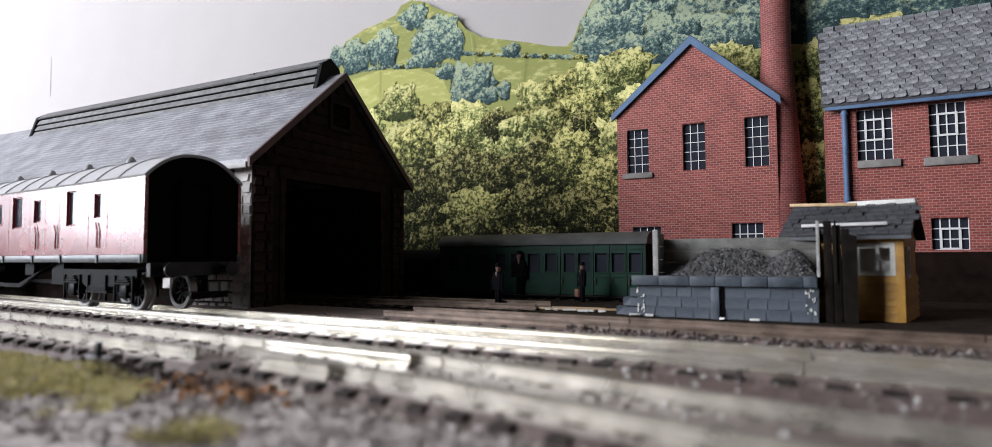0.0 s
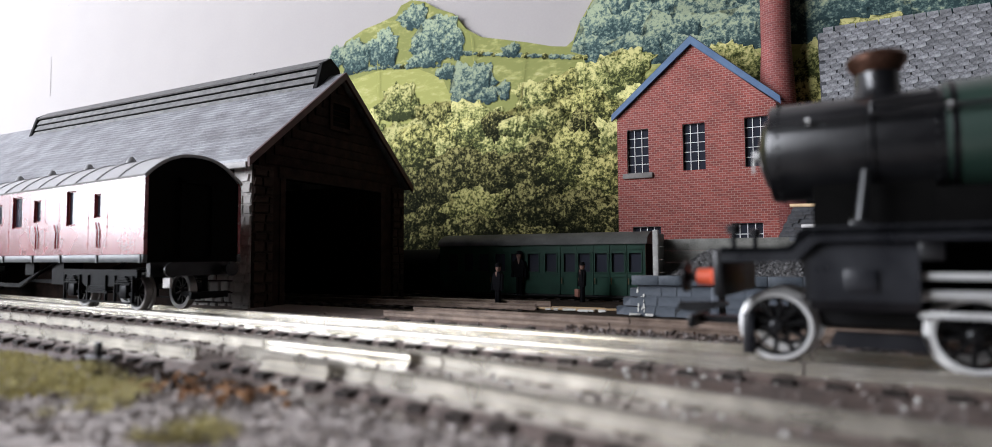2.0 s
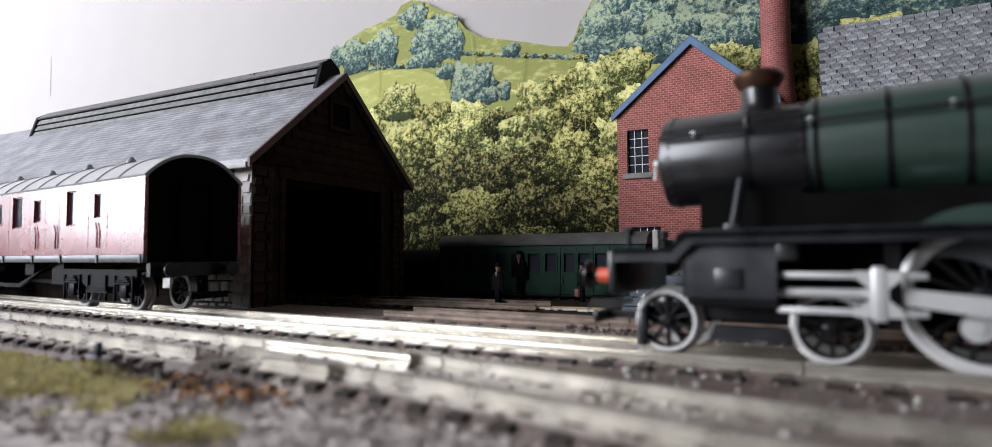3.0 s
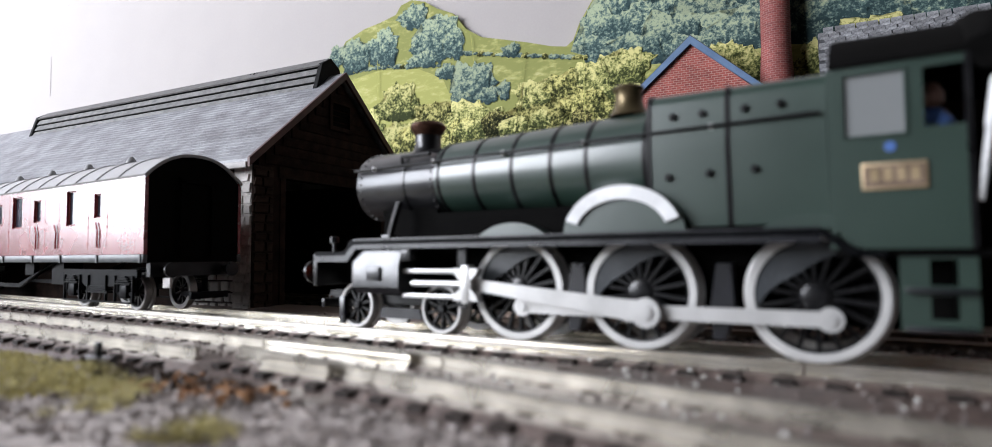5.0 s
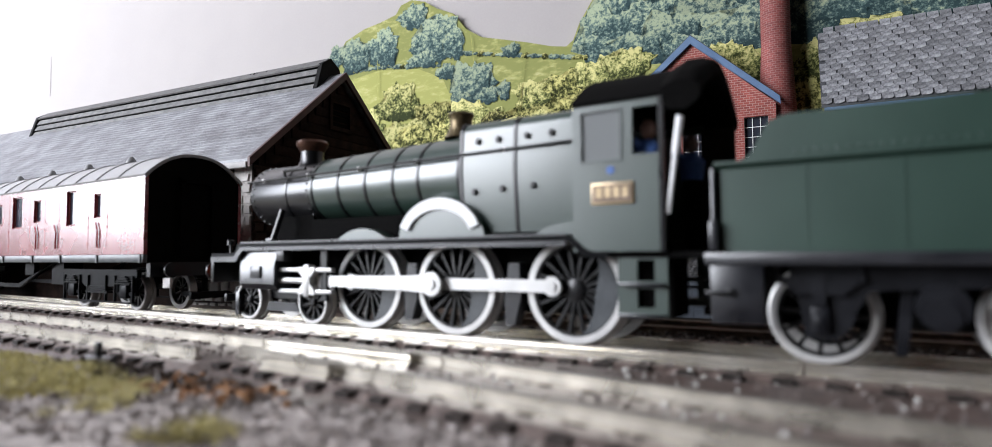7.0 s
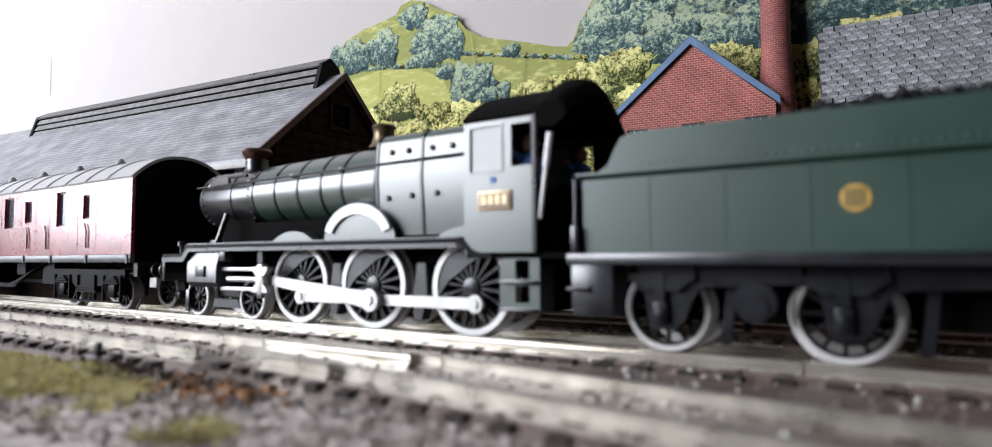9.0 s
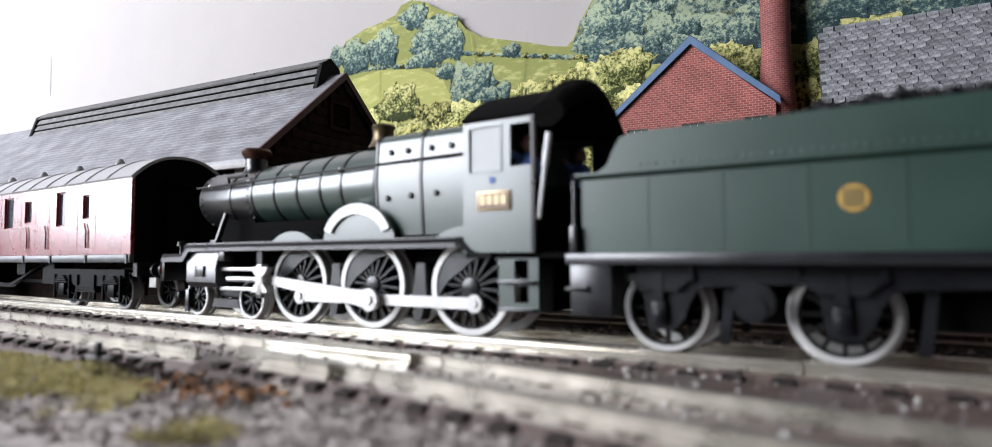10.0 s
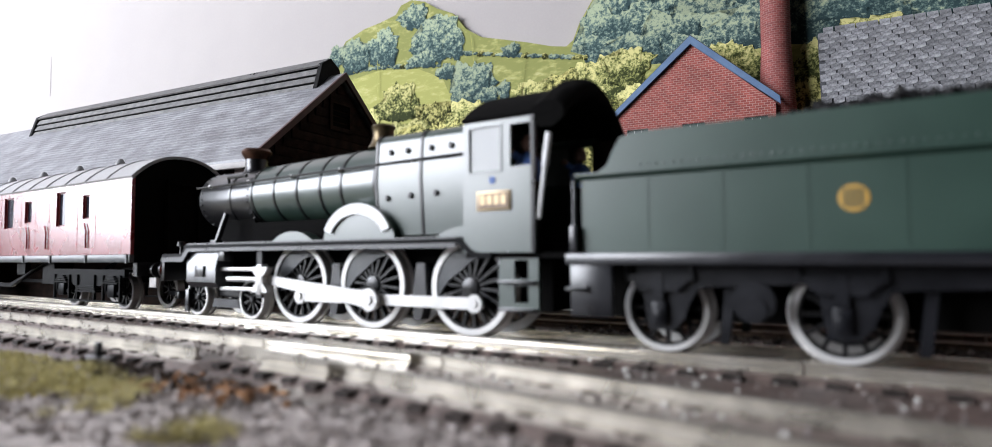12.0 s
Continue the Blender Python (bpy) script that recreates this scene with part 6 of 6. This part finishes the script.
    for k in range(420):
        x, y, q = rnd.uniform(158, 222), rnd.uniform(-13, 13), rnd.uniform(0.6, 1.7)
        turn = Euler((rnd.uniform(0, 6), rnd.uniform(0, 6), rnd.uniform(0, 6))).to_matrix().to_4x4()
        vs = box(bm, -q, q, -q * 0.8, q * 0.8, -q * 0.6, q * 0.6, shift(x, y, top(x, y) + q * 0.2) @ turn)
        for v in vs:
            v.co += Vector((rnd.uniform(-0.3, 0.3), rnd.uniform(-0.3, 0.3), rnd.uniform(-0.3, 0.3))) * q
    part("coal", bm, LOCO_COAL, T, "black coal load", smooth=False)
    P["tender"] = T


def build_coach():
    """Maroon passenger brake; the end that faces the engine is at x = 0, the body runs to -x."""
    c = thing("passenger_coach", pose(-17.2 * MM, 0, 0), "maroon model passenger coach with grey roof", "coach", "coaches")
    LEN, Z0, ZC, ZT = 262.0, 20.0, 46.8, 55.6
    wins = [(-54.8, -47.4, 31.0, 44.2), (-33.8, -28.8, 33.2, 42.0), (-102.8, -93.8, 31.4, 44.4), (-82.8, -76.4, 33.2, 42.0), (-122, -113.6, 33.2, 42)]
    wins += [(-142 - 26 * k, -132 - 26 * k, 31.2, 44.2) for k in range(4)]
    P_ = {}
    for s in (-1, 1):
        bm = B()
        wall_with_openings(bm, -LEN, 0, Z0, ZC, s * 17.6 - 0.6, s * 17.6 + 0.6, wins)
        sd = part("side", bm, MAROON, c, "glossy maroon coach side")
        for w in wins:
            bm = B()
            box(bm, w[0], w[1], s * 17.0 - 0.1, s * 17.0 + 0.1, w[2], w[3])
            part("window", bm, GLAZING, sd, "dark coach window")
            bm = B()
            for a, b, e, d in ((w[0], w[0] + 0.6, w[2], w[3]), (w[1] - 0.6, w[1], w[2], w[3]), (w[0], w[1], w[3] - 0.5, w[3]), (w[0], w[1], w[2], w[2] + 0.5)):
                box(bm, a, b, s * 17.25 - 0.2, s * 17.25 + 0.2, e, d)
            part("window_rim", bm, MAROON_IN, sd)
        for x in (-24.0, -37.6, -60.6, -72.6, -86.0, -106, -126, -146):
            bm = B()
            box(bm, x - 0.09, x + 0.09, s * 18.2 - 0.05, s * 18.2 + 0.05, 21.5, 45.0)
            part("door_line", bm, MAROON_IN, sd)
            for z in (23.6, 29.5, 33):
                bm = B()
                box(bm, x - 0.25, x + 0.25, s * 18.25 - 0.1, s * 18.25 + 0.1, z, z + 0.8)
                part("hinge", bm, MAROON_IN, sd)
        for x in (-30.0, -79.0, -62):
            bm = B()
            rod(bm, (x, s * 18.7, 22.5), (x, s * 18.7, 29.0), 0.32, 6)
            rod(bm, (x, s * 18.7, 29.0), (x - 1.2, s * 18.7, 31.5), 0.3, 6)
            part("grab_handle", bm, MAROON, sd, "maroon grab handle")
        bm = B()
        box(bm, -LEN, 0.0, s * 17.6 - 0.8, s * 17.6 + 0.8, 17.2, 19.9, bevel=0.2)
        sb = part("solebar", bm, SOLEBAR, c, "grey-black solebar")
        for x in (-1.5, -30, -58, -82, -110, -140):
            bm = B()
            box(bm, x - 0.5, x + 0.5, s * 18.6 - 0.25, s * 18.6 + 0.25, 17.0, 19.9)
            part("bracket", bm, SOLEBAR, sb)
    n = 20
    def arc(w, drop):
        return [(-w + 2 * w * i / n, ZC - drop + (ZT - ZC) * (1 - abs(-1 + 2 * i / n) ** 2.3)) for i in range(n + 1)]
    bm = B()
    prism(bm, arc(18.6, 0) + arc(18.0, 1.0)[::-1], -LEN, 0.4, "x")
    roof = part("roof", bm, ROOF_GREY, c, "pale grey ribbed roof")
    for k in range(16):
        bm = B()
        prism(bm, arc(18.8, -0.25) + arc(18.3, 0.3)[::-1], -16.6 - k * 15.6, -16.0 - k * 15.6, "x")
        part("roof_rib", bm, ROOF_GREY, roof)
    for k in range(7):
        for y in (0.0,):
            bm = B()
            lathe(bm, [(2.0, 0), (1.8, 1.4), (1.9, 1.8), (1.3, 3.0), (0.9, 3.6), (0.05, 3.8)], 14, shift(-44.8 - k * 34.2, y, ZT - 0.3))
            part("roof_vent", bm, ROOF_GREY, roof)
    bm = B()
    prism(bm, arc(17.4, 0.9) + [(17.4, Z0 - 3), (-17.4, Z0 - 3)], -1.6, -0.2, "x")
    end = part("end", bm, DARK, c, "matt black coach end")
    bm = B()
    prism(bm, arc(17.4, 0.9) + [(17.4, Z0 - 3), (-17.4, Z0 - 3)], -LEN + 0.2, -LEN + 1.6, "x")
    part("end", bm, DARK, c, "matt black coach end")
    bm = B()
    box(bm, -0.2, 1.8, -6.4, -5.2, 19, 46), box(bm, -0.2, 1.8, 5.2, 6.4, 19, 46), box(bm, -0.2, 1.8, -6.4, 6.4, 45, 47)
    part("gangway", bm, DARK, end, "black gangway frame")
    bm = B()
    box(bm, -0.1, 0.5, -5.0, 5.0, 19, 44.8)
    part("gangway_door", bm, DARK, end)
    bm = B()
    box(bm, -LEN + 2, -2, -16.6, 16.6, 17.6, 19.9)
    box(bm, -LEN + 2, -2, -15.6, 15.6, 19.9, 21.0)
    part("floor_pan", bm, DARK, c)
    # partition so that the far windows do not show through
    bm = B()
    box(bm, -LEN + 2, -2, 1.0, 1.6, 21.0, 47)
    part("partition", bm, MAROON_IN, c, "dark maroon inner partition")
    for s in (-1, 1):
        bm = B()
        lathe(bm, [(1.4, 0), (1.4, 3.4), (0.9, 3.6), (0.9, 4.8), (2.6, 5.0), (2.6, 5.8), (0.1, 6.0)], 18, shift(-0.4, s * 11.2, 14.6) @ ALONG_X)
        part("buffer", bm, BLACK, c)
    bm = B()
    box(bm, -2, 0.4, -16, 16, 12.4, 17.2)
    part("headstock", bm, BLACK, c)
    bm = B()
    box(bm, -6, 8.0, -1.4, 1.4, 5.2, 6.6), box(bm, 8.0, 9.4, -7.0, 7.0, 4.6, 7.0, bevel=0.2)
    cp = part("coupling", bm, UNDERFRAME, c, "black tension-lock coupling")
    bm = B()
    box(bm, 2.0, 6.2, -12.6, -11.6, 8.6, 12.0, bevel=0.2)
    part("step_plate", bm, GUTTER, c, "pale grey step plate")
    # bogies
    for bx in (-39.0, -LEN + 39.0):
        bg = part("bogie", bogie_bm(bx), UNDERFRAME, c)
        for s in (-1, 1):
            for dx in (-19.0, 19.0):
                w = wheel("coach_wheel", c, bx + dx, 6.4, 10, s, tyre=TYRE_DULL)
                P_["c", bx + dx, s] = w
    # truss rods, steps and boxes under the frame
    for s in (-1, 1):
        bm = B()
        prism(bm, [(-72, 17.2), (-75, 17.2), (-104, 6.6), (-104, 8.4)], s * 14 - 0.6, s * 14 + 0.6)
        box(bm, -170, -104, s * 14 - 0.6, s * 14 + 0.6, 6.6, 8.2)
        part("truss_rod", bm, UNDERFRAME, c)
    bm = B()
    box(bm, -78, -68, -13, -6, 8.4, 17), box(bm, -100, -92, -14, -12, 12, 17.2)
    part("battery_box", bm, UNDERFRAME, c)
    P_["coach"] = c
    return P_


def bogie_bm(bx):
    bm = B()
    for s in (-1, 1):
        y = s * 13.0
        prism(bm, [(bx - 27, 14.6), (bx + 27, 14.6), (bx + 27, 12.0), (bx + 24, 10.8), (bx + 14, 10.8), (bx + 10, 8.4), (bx - 10, 8.4), (bx - 14, 10.8), (bx - 24, 10.8), (bx - 27, 12.0)], y - 0.8, y + 0.8)
        for dx in (-19, 19):
            box(bm, bx + dx - 2.4, bx + dx + 2.4, y - 1.6, y + 1.6, 4.4, 9.2, bevel=0.5)
            for q in (-7.5, 7.5):
                rod(bm, (bx + dx + q * 0.75, y, 6.2), (bx + dx + q * 0.75, y, 11), 1.1, 8)
            box(bm, bx + dx - 7, bx + dx + 7, y - 0.7, y + 0.7, 5.4, 6.6)
        for k in range(3):
            box(bm, bx - 8 + k, bx + 8 - k, y - 1.4, y + 1.4, 6.0 + k * 0.9, 6.7 + k * 0.9)
        box(bm, bx - 24, bx + 24, y - 1.8, y - 1.0, 2.6, 3.2)
        for dx in (-25, -13, -6.5, 6.5, 13, 25):
            rod(bm, (bx + dx, y - 1.0, 3.0), (bx + dx, y - 1.0, 12.5), 0.55, 6)
        for dx in (-19, 19):
            for k in range(4):
                box(bm, bx + dx - 5.2 + k, bx + dx + 5.2 - k, y - 1.9, y - 0.6, 9.4 + k * 0.8, 9.9 + k * 0.8)
    box(bm, bx - 6, bx + 6, -12, 12, 9, 14)
    return bm


# ---- how the train moves: metres run by the engine before its final stand ----
RUN = [(0.0, 236.0), (0.3, 226.4), (0.6, 216.0), (0.8, 208.9), (1.0, 202.5), (1.3, 195.1), (1.5, 189.4), (1.7, 182.8), (1.9, 176.5), (2.1, 171.9), (2.3, 168.7), (2.5, 165.8), (2.7, 162.2), (2.9, 157.3),
       (3.1, 151.2), (3.4, 140.6), (3.8, 124.0), (4.2, 106.0), (4.6, 88.2), (4.8, 79.4), (5.0, 71.9), (5.5, 56.1), (6.0, 41.6), (6.5, 31.3), (7.0, 26.8), (7.2, 23.0), (7.6, 15.6), (8.0, 9.6), (8.4, 4.6), (8.8, 0.9), (9.0, 0.25), (9.4, 0.0), (12.0, 0.0)]
PUSH = 8.3                                # the engine shoves the coach over this last stretch


def run_at(t):
    """Smooth interpolation of RUN (monotone cubic)."""
    ts, xs = [r[0] for r in RUN], [r[1] for r in RUN]
    if t >= ts[-1]:
        return xs[-1]
    k = max(i for i in range(len(ts) - 1) if ts[i] <= t)
    d = [(xs[i + 1] - xs[i]) / (ts[i + 1] - ts[i]) for i in range(len(ts) - 1)]
    def slope(i):
        if i == 0 or i == len(ts) - 1 or d[i - 1] * d[i] <= 0:
            return d[0] if i == 0 else 0.0
        return 2 * d[i - 1] * d[i] / (d[i - 1] + d[i])
    h = ts[k + 1] - ts[k]
    s = (t - ts[k]) / h
    a, b = slope(k) * h, slope(k + 1) * h
    return (2 * s**3 - 3 * s**2 + 1) * xs[k] + (s**3 - 2 * s**2 + s) * a + (-2 * s**3 + 3 * s**2) * xs[k + 1] + (s**3 - s**2) * b


def motions():
    times = [round(0.1 * i, 1) for i in range(96)] + [12.0]
    runs = [run_at(t) for t in times]
    for key in ("loco", "tender"):
        walk(P[key], [(t, pose(o * MM, 0, 0)) for t, o in zip(times, runs)])
    walk(C["coach"], [(t, pose((-17.2 + min(0.0, o - PUSH)) * MM, 0, 0)) for t, o in zip(times, runs)])
    for key, w in P.items():
        if key[0] in ("b", "d", "t") and len(key) == 3:
            r = {"b": RB, "d": RD, "t": RT}[key[0]]
            walk(w, [(t, pose(key[1] * MM, 0, r * MM, 0, -((PHASE if key[0] == "d" else 0) - math.degrees(o / r)), 0)) for t, o in zip(times, runs)])
    for key, w in C.items():
        if len(key) == 3:
            walk(w, [(t, pose(key[1] * MM, 0, 6.4 * MM, 0, math.degrees(min(0.0, o - PUSH) / 6.4), 0)) for t, o in zip(times, runs)])
    for s in (-1, 1):
        cranks = []
        for o in runs:
            a = radians(PHASE) - o / RD
            cranks.append((77.3 + 4.4 * math.cos(a), RD + 4.4 * math.sin(a)))
        walk(P["coupling", s], [(t, pose(x * MM, 0, z * MM)) for t, (x, z) in zip(times, cranks)])
        rods, heads = [], []
        for t, (x, z) in zip(times, cranks):
            hx = x - math.sqrt(LROD**2 - (z - 12.3)**2)
            rods.append((t, pose(hx * MM, 0, 12.3 * MM, 0, -math.degrees(math.asin((z - 12.3) / LROD)), 0)))
            heads.append((t, pose(hx * MM, 0, 12.3 * MM)))
        walk(P["rod", s], rods)
        walk(P["crosshead", s], heads)


build_bunker()
build_gate()
build_hut()
build_planks()
moss = chips("moss_clump", 60, lambda r: (r.gauss(-88, 3.2), r.gauss(92.5, 1.0)), 1.0, LOCO_COAL, "dark clump of moss on the shed ridge", 61, lambda x, y: 119.6 - 0.5 * abs(y - 92.5), "moss")
moss.matrix_basis = bpose(0, 0, 0)
build_figures()
build_old_coach()
P = build_loco()
build_tender(P)
C = build_coach()
build_grit()
motions()
